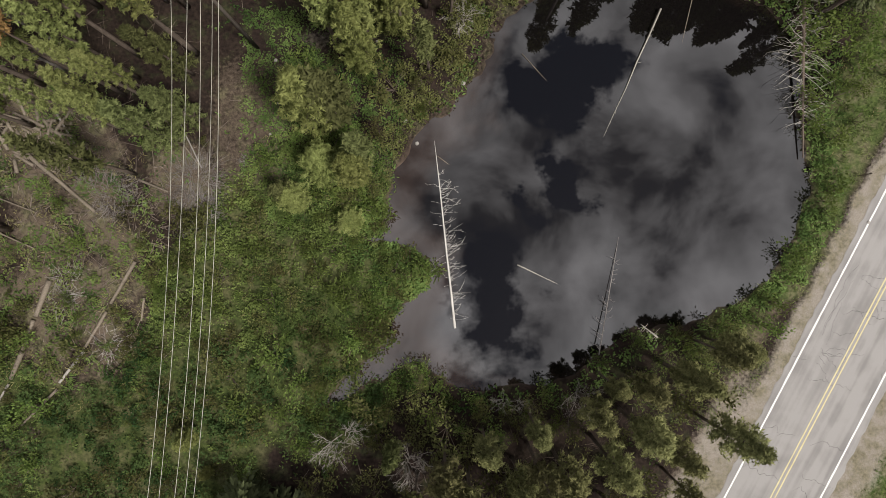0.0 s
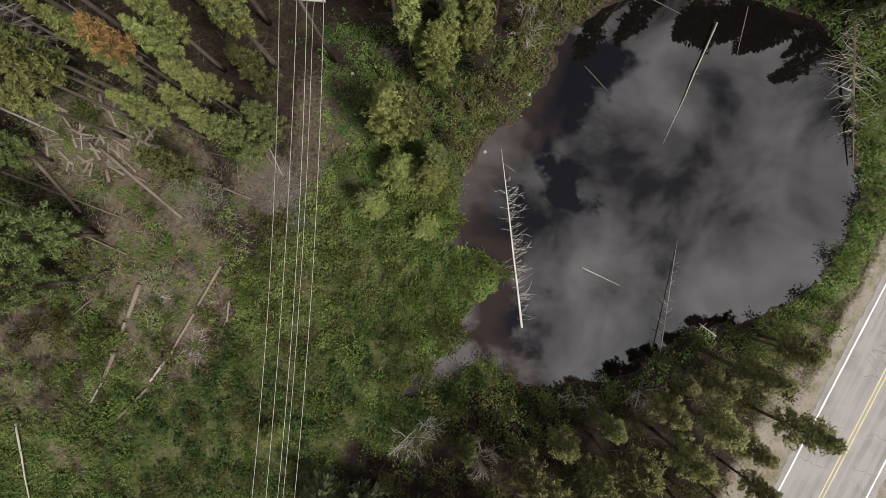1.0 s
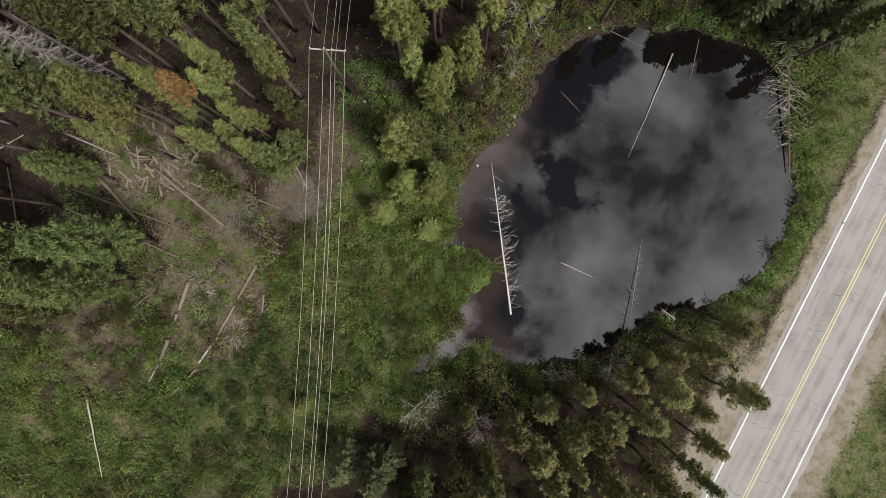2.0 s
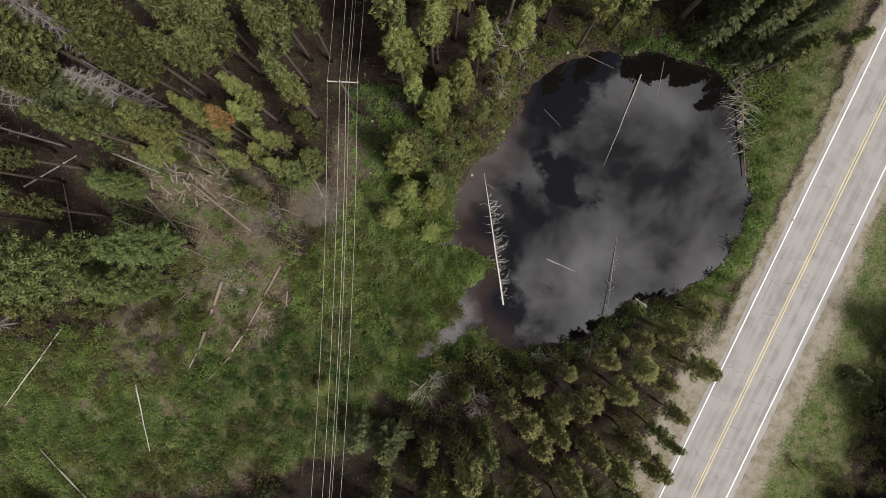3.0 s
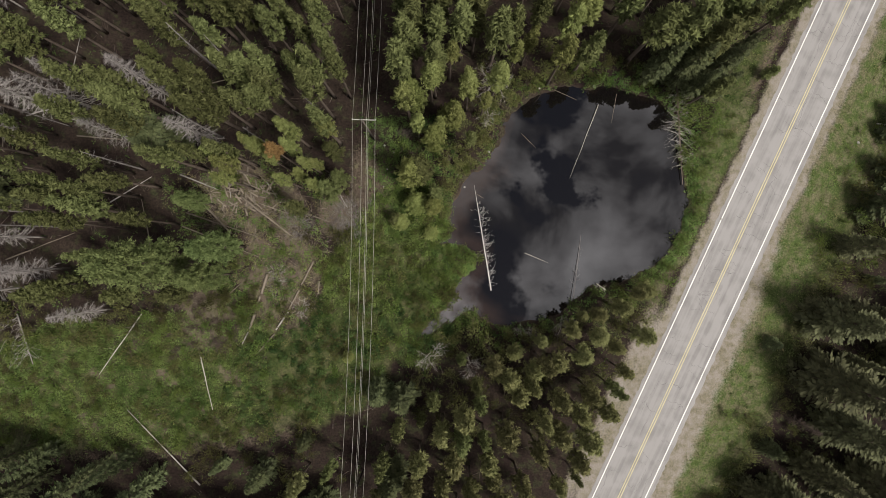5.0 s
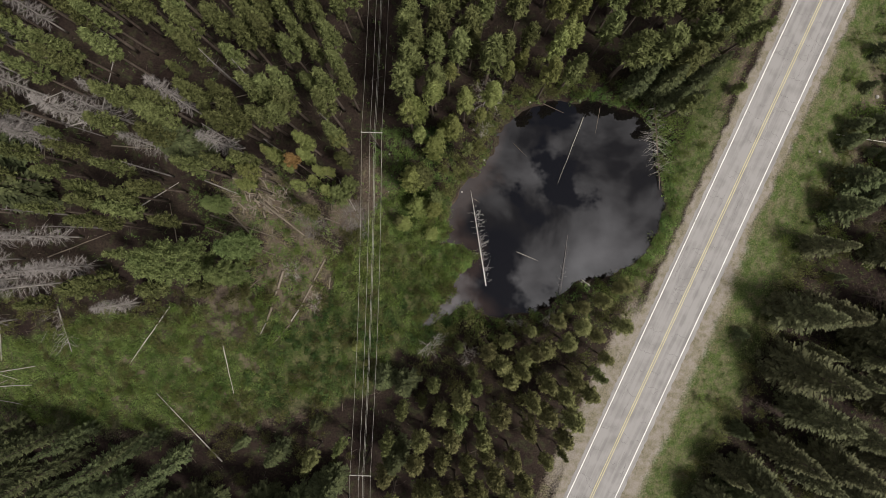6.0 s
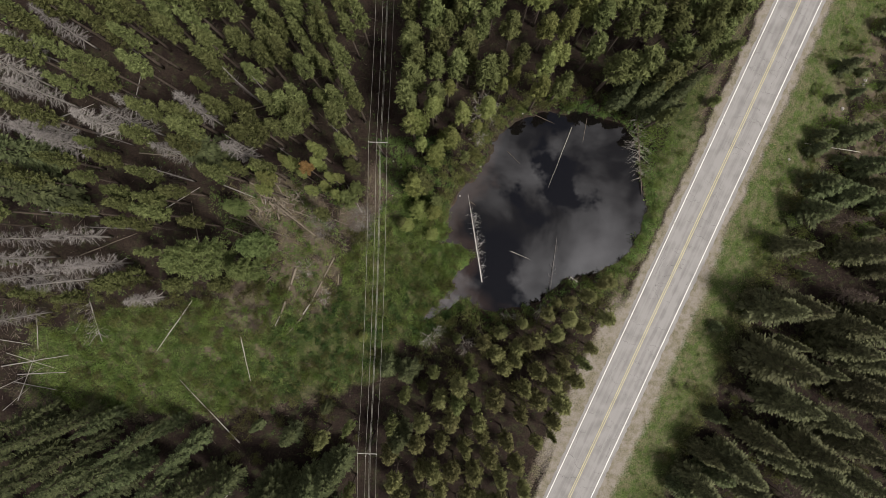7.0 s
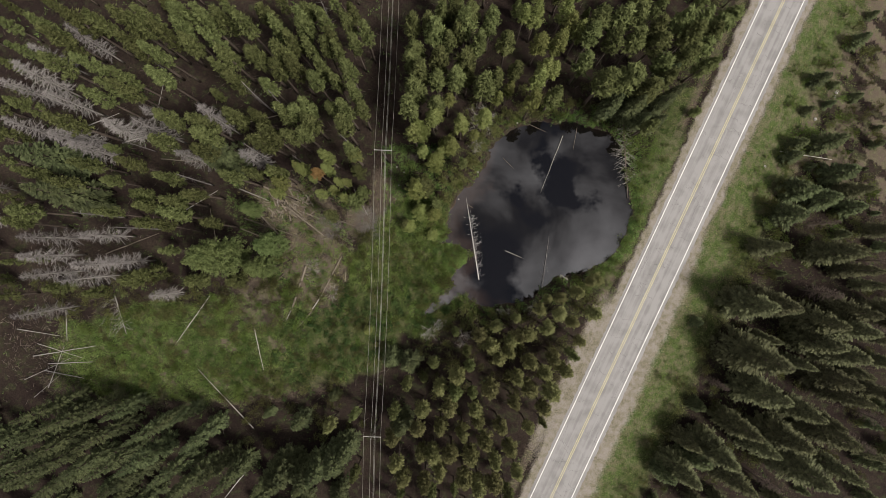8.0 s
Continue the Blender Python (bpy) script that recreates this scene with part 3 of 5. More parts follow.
cracks = Geo()
for _ in range(130):
    y = rng.uniform(-55, 55)
    x, step = (rng.choice((-3.7, 3.8, -1.9, 1.6, 0.2)), 0.28)
    way = (1 if x < 0 else -1) * (1 if abs(x) > 1 else rng.choice((-1, 1)))
    pts, yy = [], y
    for _k in range(rng.randint(5, 17)):
        pts.append((x, yy))
        x += way * step * rng.uniform(0.3, 1.2)
        yy += rng.gauss(0, 0.16)
        if abs(x) > 3.8:
            break
    if len(pts) > 2:
        crack(cracks, pts, 0.013)
for _ in range(28):
    x, y = rng.uniform(-3.3, 3.3), rng.uniform(-50, 50)
    pts = []
    for _k in range(rng.randint(6, 20)):
        pts.append((x, y))
        x += rng.gauss(0, 0.08)
        y += 0.35
    crack(cracks, pts, 0.011)
part("crack", cracks, CRACK, road, "dark branching cracks", False)["kind"] = "stuff"


# ---- trees ----
UP = Vector((0, 0, 1))


def around(a, e):
    return Vector((math.cos(a) * math.cos(e), math.sin(a) * math.cos(e), math.sin(e)))


def tuft(g, p, d, rng, n, length, width):
    """A clump of needle blades that spreads forward and upward from p."""
    for _ in range(n):
        q = (d + Vector((rng.gauss(0, 0.62), rng.gauss(0, 0.62), rng.gauss(0.25, 0.5)))).normalized()
        s = q.cross(Vector((rng.gauss(0, 1), rng.gauss(0, 1), rng.gauss(0, 1)))).normalized()
        g.tri(p - q * (length * 0.15), q, s, length * rng.uniform(0.65, 1.25), width * rng.uniform(0.7, 1.3))


def puff(g, c, r, n, rng, length, width, lean=UP, low=-0.3):
    """A rounded clump of short blades lying over one another like shingles, round c."""
    for _ in range(n):
        o = around(rng.uniform(0, 6.3), math.asin(rng.uniform(low, 1.0)))
        o = (o + Vector((rng.gauss(0, 0.28), rng.gauss(0, 0.28), rng.gauss(0, 0.28)))).normalized()
        w = o.cross(Vector((rng.gauss(0, 1), rng.gauss(0, 1), rng.gauss(0, 1)))).normalized()
        w = (w + o * rng.uniform(0.1, 0.8) + lean * 0.45).normalized()
        side = w.cross(o).normalized()
        k = rng.uniform(0.7, 1.3)
        g.tri(c + o * (r * rng.uniform(0.55, 1.0)) - w * (length * 0.4), w, side, length * k, width * k)


def lean_trunk(rng, h, bend):
    """Points of a nearly straight trunk."""
    a, b = rng.uniform(-bend, bend), rng.uniform(-bend, bend)
    return [Vector((a * t * t * h, b * t * t * h, h * t)) for t in (0, 0.12, 0.3, 0.5, 0.7, 0.88, 1.0)]


def on_trunk(pts, t):
    marks = (0, 0.12, 0.3, 0.5, 0.7, 0.88, 1.0)
    for i in range(6):
        if t <= marks[i + 1]:
            k = (t - marks[i]) / (marks[i + 1] - marks[i])
            return pts[i].lerp(pts[i + 1], k)
    return pts[-1]


def pine_parts(root, rng, h, needles, wide=1.2, crown_from=0.42, full=1.0, fine=False, taper=0.6):
    """A pine: clear lower trunk with dead stubs, and a blunt spindle of upturned branches that end in needle pads."""
    pts = lean_trunk(rng, h, 0.012)
    r0 = 0.0075 * h + 0.02
    trunk, crown = Geo(), Geo()
    trunk.tube(pts, [r0 * k for k in (1.25, 1.0, 0.88, 0.72, 0.5, 0.26, 0.06)], 7)
    n = int(64 * full)
    skew = rng.uniform(0, 6.3)
    blades, length, width, size = (34, 0.20, 0.075, 0.85) if fine == 2 else (21, 0.26, 0.115, 0.95) if fine else (15, 0.31, 0.145, 1.0)
    for i in range(n):
        s = (i + rng.random()) / n
        if rng.random() < 0.05 and s < 0.8:
            continue
        t = crown_from + (1 - crown_from) * s ** 0.95 * 0.985
        a = i * 2.4 + rng.gauss(0, 0.3)
        reach = wide * (1 - s) ** taper * (0.50 + 0.50 * min(1, s * 3.2)) + 0.10
        reach *= rng.uniform(0.80, 1.10) * (1 + 0.09 * math.cos(a - skew))
        e = 0.05 + 0.9 * s + rng.gauss(0, 0.10)
        base = on_trunk(pts, t)
        d = around(a, e)
        tip = base + d * reach
        if i % 2 == 0:
            trunk.tube([base, tip], [0.035 * (1 - s) + 0.012, 0.005], 3, False)
        k = 4 if reach > 0.95 else (3 if reach > 0.5 else 2)
        for j in range(k):
            f = 0.30 + 0.70 * (j + 0.3 + 0.7 * rng.random()) / k
            q = base.lerp(tip, f) + Vector((rng.gauss(0, 0.10), rng.gauss(0, 0.10), rng.gauss(0.0, 0.06)))
            puff(crown, q, size * rng.uniform(0.20, 0.34), blades, rng, length, width, (d + UP).normalized())
    tuft(crown, pts[-1] - UP * 0.2, UP, rng, 8, 0.5, 0.13)
    for i in range(12):
        t = rng.uniform(0.16, crown_from)
        base = on_trunk(pts, t)
        d = around(rng.uniform(0, 6.3), rng.uniform(-0.35, 0.1))
        trunk.tube([base, base + d * rng.uniform(0.4, 1.2)], [0.018, 0.005], 3, False)
    part("trunk", trunk, BARK, root, "", True)
    part("crown", crown, needles, root)


def fir_parts(root, rng, h, needles, wide=2.3, crown_from=0.28, taper=0.5, n=135, blades=46, length=0.24, width=0.11):
    """A fir or spruce whose branches end in rounded puffs of short needles."""
    pts = lean_trunk(rng, h, 0.006)
    r0 = 0.009 * h + 0.02
    trunk, crown = Geo(), Geo()
    trunk.tube(pts, [r0 * k for k in (1.3, 1.0, 0.86, 0.68, 0.45, 0.2, 0.05)], 8)
    for i in range(n):
        s = (i + rng.random()) / n
        base = on_trunk(pts, crown_from + (1 - crown_from) * s * 0.985)
        a = i * 2.4 + rng.gauss(0, 0.25)
        reach = (wide * (1 - s) ** taper * (0.6 + 0.4 * min(1, s * 3)) + 0.15) * rng.uniform(0.78, 1.14)
        d = around(a, -0.10 + 0.8 * s ** 1.4 + rng.gauss(0, 0.07))
        if i % 2 == 0:
            trunk.tube([base, base + d * reach * 0.95], [0.035 * (1 - s) + 0.01, 0.005], 3, False)
        k = 4 if reach > 1.5 else 3 if reach > 0.8 else 2
        for j in range(k):
            c = base + d * reach * (0.38 + 0.62 * (j + 0.7) / k) + Vector((rng.gauss(0, 0.14), rng.gauss(0, 0.14), rng.gauss(0, 0.06)))
            r = rng.uniform(0.30, 0.54) * (1.0 if reach > 0.8 else 0.7)
            puff(crown, c, r, blades, rng, length, width, (d + UP * 0.6).normalized())
    tuft(crown, pts[-1] - UP * 0.3, UP, rng, 10, 0.45, 0.12)
    part("trunk", trunk, BARK, root, "", True)
    part("crown", crown, needles, root)


def spruce_parts(root, rng, h, needles, wide=2.3, crown_from=0.08, n=128):
    pts = lean_trunk(rng, h, 0.006)
    r0 = 0.009 * h + 0.02
    trunk, crown = Geo(), Geo()
    trunk.tube(pts, [r0 * k for k in (1.3, 1.0, 0.86, 0.68, 0.45, 0.2, 0.05)], 7)
    for i in range(n):
        s = (i + rng.random()) / n
        t = crown_from + (1 - crown_from) * s ** 0.95 * 0.985
        reach = (wide * (1 - s) ** 0.80 * (0.72 + 0.28 * min(1, s * 5)) + 0.12) * rng.uniform(0.72, 1.16)
        a = i * 2.4 + rng.gauss(0, 0.3)
        e = -0.32 + 0.75 * s ** 1.5 + rng.gauss(0, 0.08)
        base = on_trunk(pts, t)
        d = around(a, e)
        side = d.cross(UP).normalized()
        lift = side.cross(d).normalized()
        if i % 2 == 0:
            trunk.tube([base, base + d * reach * 0.9], [0.03 * (1 - s) + 0.01, 0.004], 3, False)
        m = 6 if reach > 1.2 else (5 if reach > 0.6 else 3)
        for j in range(m):
            f = 0.22 + 0.78 * (j + 0.5) / m
            q = base + d * (reach * f) - UP * (0.10 * reach * f * f)
            for sg in (-1, 1):
                w = (d * rng.uniform(0.55, 1.0) + side * sg * rng.uniform(0.5, 1.0) + lift * rng.uniform(-0.12, 0.25)).normalized()
                ln = (0.28 + 0.24 * reach * (1 - 0.45 * f)) * rng.uniform(0.7, 1.3)
                crown.leaf(q, w, (w.cross(lift) + lift * rng.gauss(0, 0.35)).normalized(), ln, ln * 0.46)
        crown.leaf(base + d * reach * 0.78, (d + lift * 0.15).normalized(), side, 0.30 * reach + 0.25, 0.24)
    tuft(crown, pts[-1] - UP * 0.3, UP, rng, 8, 0.5, 0.14)
    part("trunk", trunk, BARK, root, "", True)
    part("crown", crown, needles, root)


def grey_parts(root, rng, h, wide=1.5, wood=None, fine_wood=None):
    """A standing dead conifer, needles gone, fine twigs left."""
    pts = lean_trunk(rng, h, 0.015)
    r0 = 0.0075 * h + 0.02
    trunk, twigs = Geo(), Geo()
    trunk.tube(pts, [r0 * k for k in (1.0, 0.8, 0.7, 0.55, 0.36, 0.18, 0.05)], 6)
    n = 95
    for i in range(n):
        s = (i + rng.random()) / n
        base = on_trunk(pts, 0.25 + 0.74 * s)
        reach = (wide * (1 - s) ** 0.7 * (0.55 + 0.45 * min(1, s * 3)) + 0.15) * rng.uniform(0.6, 1.2)
        a = i * 2.4 + rng.gauss(0, 0.4)
        d = around(a, -0.25 + 0.5 * s + rng.gauss(0, 0.15))
        tip = base + d * reach - UP * 0.15 * reach
        trunk.tube([base, tip], [0.022, 0.006], 3, False)
        for _ in range(34):
            q = base.lerp(tip, rng.uniform(0.15, 1.0))
            w = (d + Vector((rng.gauss(0, 0.7), rng.gauss(0, 0.7), rng.gauss(-0.35, 0.4)))).normalized()
            twigs.tri(q, w, w.orthogonal().normalized(), rng.uniform(0.25, 0.65), 0.026)
    part("trunk", trunk, wood or GREYWOOD, root, "", True)
    part("twig_crown", twigs, fine_wood or TWIG, root)


def pole_parts(root, rng, h):
    """A dead trunk without its crown: a tapered pole with short broken stubs."""
    pts = lean_trunk(rng, h, 0.03)
    trunk = Geo()
    trunk.tube(pts, [0.13 * k for k in (1.1, 0.95, 0.85, 0.7, 0.55, 0.35, 0.12)], 6)
    part("trunk", trunk, TWIG, root, "", True)
    stubs = Geo()
    for _ in range(46):
        base = on_trunk(pts, rng.uniform(0.3, 0.98))
        d = around(rng.uniform(0, 6.3), rng.uniform(-0.5, 0.3))
        stubs.tube([base, base + d * rng.uniform(0.2, 0.9)], [0.014, 0.004], 3, False)
    part("stub_branches", stubs, TWIG, root)


def snag_parts(root, rng, h, stems=3, spread=0.5, wood=None, last=4):
    """A bare dead shrub or small tree with forking white branches."""
    g = Geo()

    def grow(p, d, length, r, depth):
        q = p + d * length
        m = p.lerp(q, 0.5) + Vector((rng.gauss(0, 0.05), rng.gauss(0, 0.05), 0)) * length
        g.tube([p, m, q], [r, r * 0.8, r * 0.55], 4 if depth < 2 else 3, False)
        if depth == last:
            return
        for _ in range(3 if depth else 4):
            w = (d + Vector((rng.gauss(0, spread), rng.gauss(0, spread), rng.gauss(0.05, 0.3)))).normalized()
            grow(p.lerp(q, rng.uniform(0.45, 1.0)), w, length * rng.uniform(0.5, 0.8), r * 0.58, depth + 1)

    for _ in range(stems):
        grow(Vector((rng.gauss(0, 0.15), rng.gauss(0, 0.15), -0.05)), around(rng.uniform(0, 6.3), rng.uniform(0.9, 1.5)), h * 0.36, 0.022 + 0.004 * h, 0)
    part("bare_crown", g, wood or GREYWOOD, root)


def shrub_parts(root, rng, r, h, leaves, count=230, size=0.26):
    """A many-stemmed bush: stems from one root and leaves in uneven clumps."""
    stems, crown = Geo(), Geo()
    lumps = []
    for _ in range(9):
        a, f = rng.uniform(0, 6.3), rng.random() ** 0.6
        tip = Vector((math.cos(a) * r * f, math.sin(a) * r * f, h * (1 - 0.5 * f * f) * rng.uniform(0.75, 1.05)))
        stems.tube([(0, 0, -0.05), tip * 0.5 + UP * 0.15 * h, tip], [0.03, 0.02, 0.006], 3, False)
        lumps.append(tip)
    for _ in range(count):
        c = rng.choice(lumps)
        d = around(rng.uniform(0, 6.3), rng.uniform(-0.2, 1.4))
        q = c * rng.uniform(0.72, 1.0) + d * rng.uniform(0.05, 0.42) * r
        q.z = max(q.z, 0.08)
        w = (d + Vector((rng.gauss(0, 0.6), rng.gauss(0, 0.6), rng.gauss(0.2, 0.4)))).normalized()
        crown.leaf(q, w, w.orthogonal().normalized(), size * rng.uniform(0.6, 1.3), size * 0.52)
    part("stem_clump", stems, BARK, root)
    part("leaf_crown", crown, leaves, root)


KINDS = {
    "lodgepole_pine": (17.0, "tall lodgepole pine with yellow-green needles and bare lower trunk", "pine tree", "pines of the forest"),
    "slender_pine": (13.0, "slender shaded pine standing among taller ones", "pine tree", "slender pines"),
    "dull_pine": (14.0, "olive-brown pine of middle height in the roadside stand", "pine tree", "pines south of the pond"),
    "young_pine": (9.0, "young bushy pine with bright yellow-green needles", "pine tree", "young pines"),
    "broad_pine": (10.0, "broad bright yellow-green pine at the meadow's edge", "pine tree", "broad pines"),
    "spruce": (20.0, "tall dark green spruce with drooping layered branches", "spruce tree", "spruces of the forest"),
    "roadside_spruce": (20.0, "large olive-brown spruce with broad drooping branches on the slope", "spruce tree", "spruces east of the road"),
    "young_spruce": (9.0, "young blue-green spruce with a dense low crown", "spruce tree", "young spruces"),
    "fir_tree": (20.0, "tall broad fir with dense tufted green branches", "fir tree", "firs by the clearing"),
    "grey_tree": (17.0, "dead grey conifer standing bare of needles", "dead tree", "dead standing trees"),
    "brown_tree": (16.0, "dead brown spruce with bare drooping twigs", "dead tree", "dead brown spruces"),
    "rust_pine": (14.0, "dying pine with rust-orange needles", "pine tree", ""),
    "meadow_shrub": (0.9, "low rounded leafy shrub in the wet meadow", "shrub", "meadow shrubs"),
    "willow_shrub": (1.8, "leafy green willow shrub with many thin stems", "shrub", "willow shrubs"),
    "olive_shrub": (3.2, "tall olive-green shrub with brownish stems in the thicket", "shrub", "thicket shrubs"),
    "dead_pole": (16.0, "thin dead pine trunk standing bare and grey", "dead tree", "dead poles"),
    "brown_shrub": (1.6, "leafless brown twiggy shrub beside the clearing", "shrub", "brown shrubs"),
    "bare_shrub": (4.0, "bare dead shrub with pale forking branches", "dead shrub", "bare shrubs"),
}
PROTO, COUNT = {}, {}


def plant(kind, x, y, h, sides=1.0, fine=False):
    """One plant at its place; the first of each variant is built, the rest are copies that share its meshes."""
    tall, label, category, group = KINDS[kind]
    COUNT[kind] = COUNT.get(kind, 0) + 1
    variants = {"lodgepole_pine": 6, "spruce": 5, "roadside_spruce": 4, "fir_tree": 2, "dull_pine": 5, "grey_tree": 4, "brown_tree": 3, "willow_shrub": 4,  "olive_shrub": 4, "meadow_shrub": 5, "young_pine": 3, "slender_pine": 3, "broad_pine": 3, "young_spruce": 3, "bare_shrub": 3, "brown_shrub": 3, "dead_pole": 3}.get(kind, 1)
    rng = random.Random(COUNT[kind] * 77 + len(kind))
    variant = COUNT[kind] % variants
    s = h / tall
    w = s * sides * rng.uniform(0.9, 1.15)
    turn = Euler((rng.gauss(0, 0.012), rng.gauss(0, 0.012), rng.uniform(0, 6.28)))
    m = Matrix.LocRotScale((x, y, ground_z(x, y) - 0.06), turn, (w, w, s))
    key = (kind, variant, fine)
    if key in PROTO:
        own = PROTO[key].scale
        return copy_thing(PROTO[key], m @ Matrix.Diagonal((1 / own.x, 1 / own.y, 1 / own.z, 1)))
    root = thing(kind, Matrix.Identity(4), label, category, group)
    rng = random.Random(variant * 13 + len(kind) * 7 + 1)
    if kind == "lodgepole_pine":
        pine_parts(root, rng, tall, MIDPINE if fine else PINE, 1.02 + 0.11 * (variant % 3), 0.46 + 0.05 * (variant % 4), 0.95, fine)
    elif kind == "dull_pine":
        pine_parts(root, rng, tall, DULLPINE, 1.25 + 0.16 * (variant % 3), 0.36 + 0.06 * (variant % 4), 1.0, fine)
    elif kind == "slender_pine":
        pine_parts(root, rng, tall, PINE, 1.0, 0.38, 0.65)
    elif kind == "young_pine":
        pine_parts(root, rng, tall, PINE, 1.45, 0.12, 1.0, fine)
    elif kind == "broad_pine":
        pine_parts(root, rng, tall, NEWPINE, 1.9, 0.10, 2.0, 2, 0.5)
    elif kind == "fir_tree":
        fir_parts(root, rng, tall, FIR, 2.75)
    elif kind == "rust_pine":
        pine_parts(root, rng, tall, RUST, 1.0, 0.72, 0.5, 2)
    elif kind == "spruce":
        spruce_parts(root, rng, tall, SPRUCE, 2.25 + 0.15 * (variant % 3), 0.08, 150)
    elif kind == "roadside_spruce":
        spruce_parts(root, rng, tall, OLIVESPRUCE, 2.5 + 0.2 * (variant % 3), 0.06, 165)
    elif kind == "young_spruce":
        spruce_parts(root, rng, tall, SPRUCE, 1.9, 0.04, 84)
    elif kind == "grey_tree":
        grey_parts(root, rng, tall, 1.75)
    elif kind == "brown_tree":
        grey_parts(root, rng, tall, 1.9, BARK, BROWNTWIG)
    elif kind == "dead_pole":
        pole_parts(root, rng, tall)
    elif kind == "brown_shrub":
        snag_parts(root, rng, tall, 4 + variant, 0.7, BROWNTWIG, 3)
    elif kind == "bare_shrub":
        snag_parts(root, rng, tall, 3 + variant)
    elif kind == "meadow_shrub":
        shrub_parts(root, rng, 0.95, tall, WILLOW if variant % 2 else OLIVE, 300, 0.17)
    elif kind == "olive_shrub":
        shrub_parts(root, rng, 1.7, tall, OLIVE, 380, 0.26)
    else:
        shrub_parts(root, rng, 1.3, tall, WILLOW, 300, 0.21)
    root.matrix_basis = m
    PROTO[key] = root
    return root


# ---- the stands of trees: x, y, height ----
NW_PINES_A = [
    (-61.1, 33.9, 20.4), (-56, 34.4, 20.7), (-52.9, 33.9, 20.9), (-49.2, 34.4, 21.3), (-46.5, 35, 20.7), (-59.3, 32.1, 21.3),
    (-56, 29.2, 18.6), (-60.3, 28.7, 19.9), (-47, 33.2, 21.3), (-44.5, 32.7, 20.4), (-48.3, 30.5, 21.2), (-51.3, 27.2, 18.8),
    (-45.6, 30.1, 19.9), (-45.7, 26.4, 19.2), (-40.5, 30.7, 20.1), (-37.3, 31.8, 20.2), (-36.1, 29.6, 18.5), (-37.1, 27.5, 19.2),
    (-34.8, 25.6, 19.3), (-32.6, 33.6, 21.2), (-31, 28.7, 20.8), (-28.6, 33.3, 19), (-27.5, 29.3, 20.9), (-26.3, 31.6, 18.9),
]
NW_PINES_B = [
    (-26.1, 27.1, 20.4), (-28.9, 27.4, 18.9), (-29.9, 24.9, 18.5), (-38.3, 34.6, 21.1), (-36, 35, 19.1), (-29.7, 35.4, 19.1),
    (-24.4, 34.3, 21.4), (-41.4, 35.1, 21.1), (-31.4, 19.9, 19.4), (-27.7, 20.1, 21.4), (-35.1, 19.9, 20.1), (-40, 19.5, 20.5),
    (-44.8, 20, 19.1), (-38.6, 17, 21.3), (-38.6, 15, 20.6), (-30.9, 16.7, 21.4), (-29.7, 17.1, 21.2), (-27.2, 17.4, 19.4),
    (-25.8, 20.9, 19.6), (-45.8, 16.9, 19), (-55.3, 17.3, 13), (-52.7, 25.1, 18.9), (-55.3, 24, 18.7), (-50.7, 24.9, 19.4),
    (-58.7, 20.2, 20.3), (-65.4, 23.2, 18.5), (-42.1, 33.4, 20.5),
]
W_PINES = [
    (-58, 14.7, 17.5), (-51, 14.1, 17.4), (-64.4, 13.2, 19), (-60.5, 11.6, 17.9), (-55.9, 12.4, 13), (-49.6, 9.6, 17.4),
    (-45.7, 11.8, 17.9), (-44.8, 8.5, 18.6), (-55.6, 7.1, 16.7), (-48.3, 7.4, 19.4), (-49.8, 5.6, 16.6), (-46.4, 4.4, 18.7),
    (-44.7, 6.1, 19), (-40.3, 4.8, 16.6), (-35.9, 11.7, 18.9), (-29.5, 12.1, 17.6), (-66.3, 7.8, 18.2), (-67.9, 5.9, 16.5),
    (-33.8, 12.4, 16.6), (-42.3, 9.8, 17), (-52.1, -2.3, 11), (-67.3, -3.9, 9), (-45.8, -4, 9), (-39.3, -4.3, 9),
    (-62, -5.1, 8), (-56.2, -3.5, 9),
]
N_PINES_A = [
    (-24.3, 33, 20.4), (-23.9, 36, 18.1), (-21.5, 34.4, 19.8), (-20.5, 31.4, 20.3), (-18, 34.1, 20.3), (-15.5, 32.7, 18.5),
    (-17.2, 31.1, 18.6), (-21.2, 29.8, 19.1), (-19.5, 29.1, 19.8), (-23.8, 30.7, 17.8), (-21.9, 27.2, 19.7), (-18, 26.6, 19.9),
    (-23.1, 25.5, 20.1), (-21.4, 21.7, 17.6), (-18.9, 20.9, 20.3), (-17.6, 24, 17.8), (-24.5, 21.5, 18.5), (-24, 19.3, 19.3),
    (-19.1, 18.1, 20.3), (-25.4, 17.9, 18.5), (-18.4, 14.5, 20.3), (-16.7, 20.7, 19.1), (-20.3, 25.5, 18.4),
]
N_PINES_B = [
    (-8.5, 34, 18), (-5.6, 34.5, 17.5), (-7.9, 30.5, 17.2), (-8.8, 28.4, 17.4), (-4.6, 28.3, 19.1), (-4.9, 32.1, 20),
    (-3.2, 31.7, 17.5), (-1.1, 33, 17.1), (-0.3, 33.6, 20), (1.1, 35.3, 18.6), (-2.2, 35.6, 18.2), (-3.9, 35.5, 17.7),
    (1.7, 30.6, 18.8), (3.8, 34, 19.5), (6.3, 30.6, 18.4), (6.9, 26.4, 18.3), (4.1, 25.6, 17.2), (2.1, 24.1, 19.7),
    (-0.1, 26.3, 17.1), (-1.9, 25.5, 18.5), (-0.2, 27.6, 19.5), (-4.8, 25.1, 17.4), (-8.1, 23.3, 19.2), (-9.4, 21.1, 19.8),
    (-5.3, 21.7, 18.9), (-7.6, 26.5, 19.4),
]
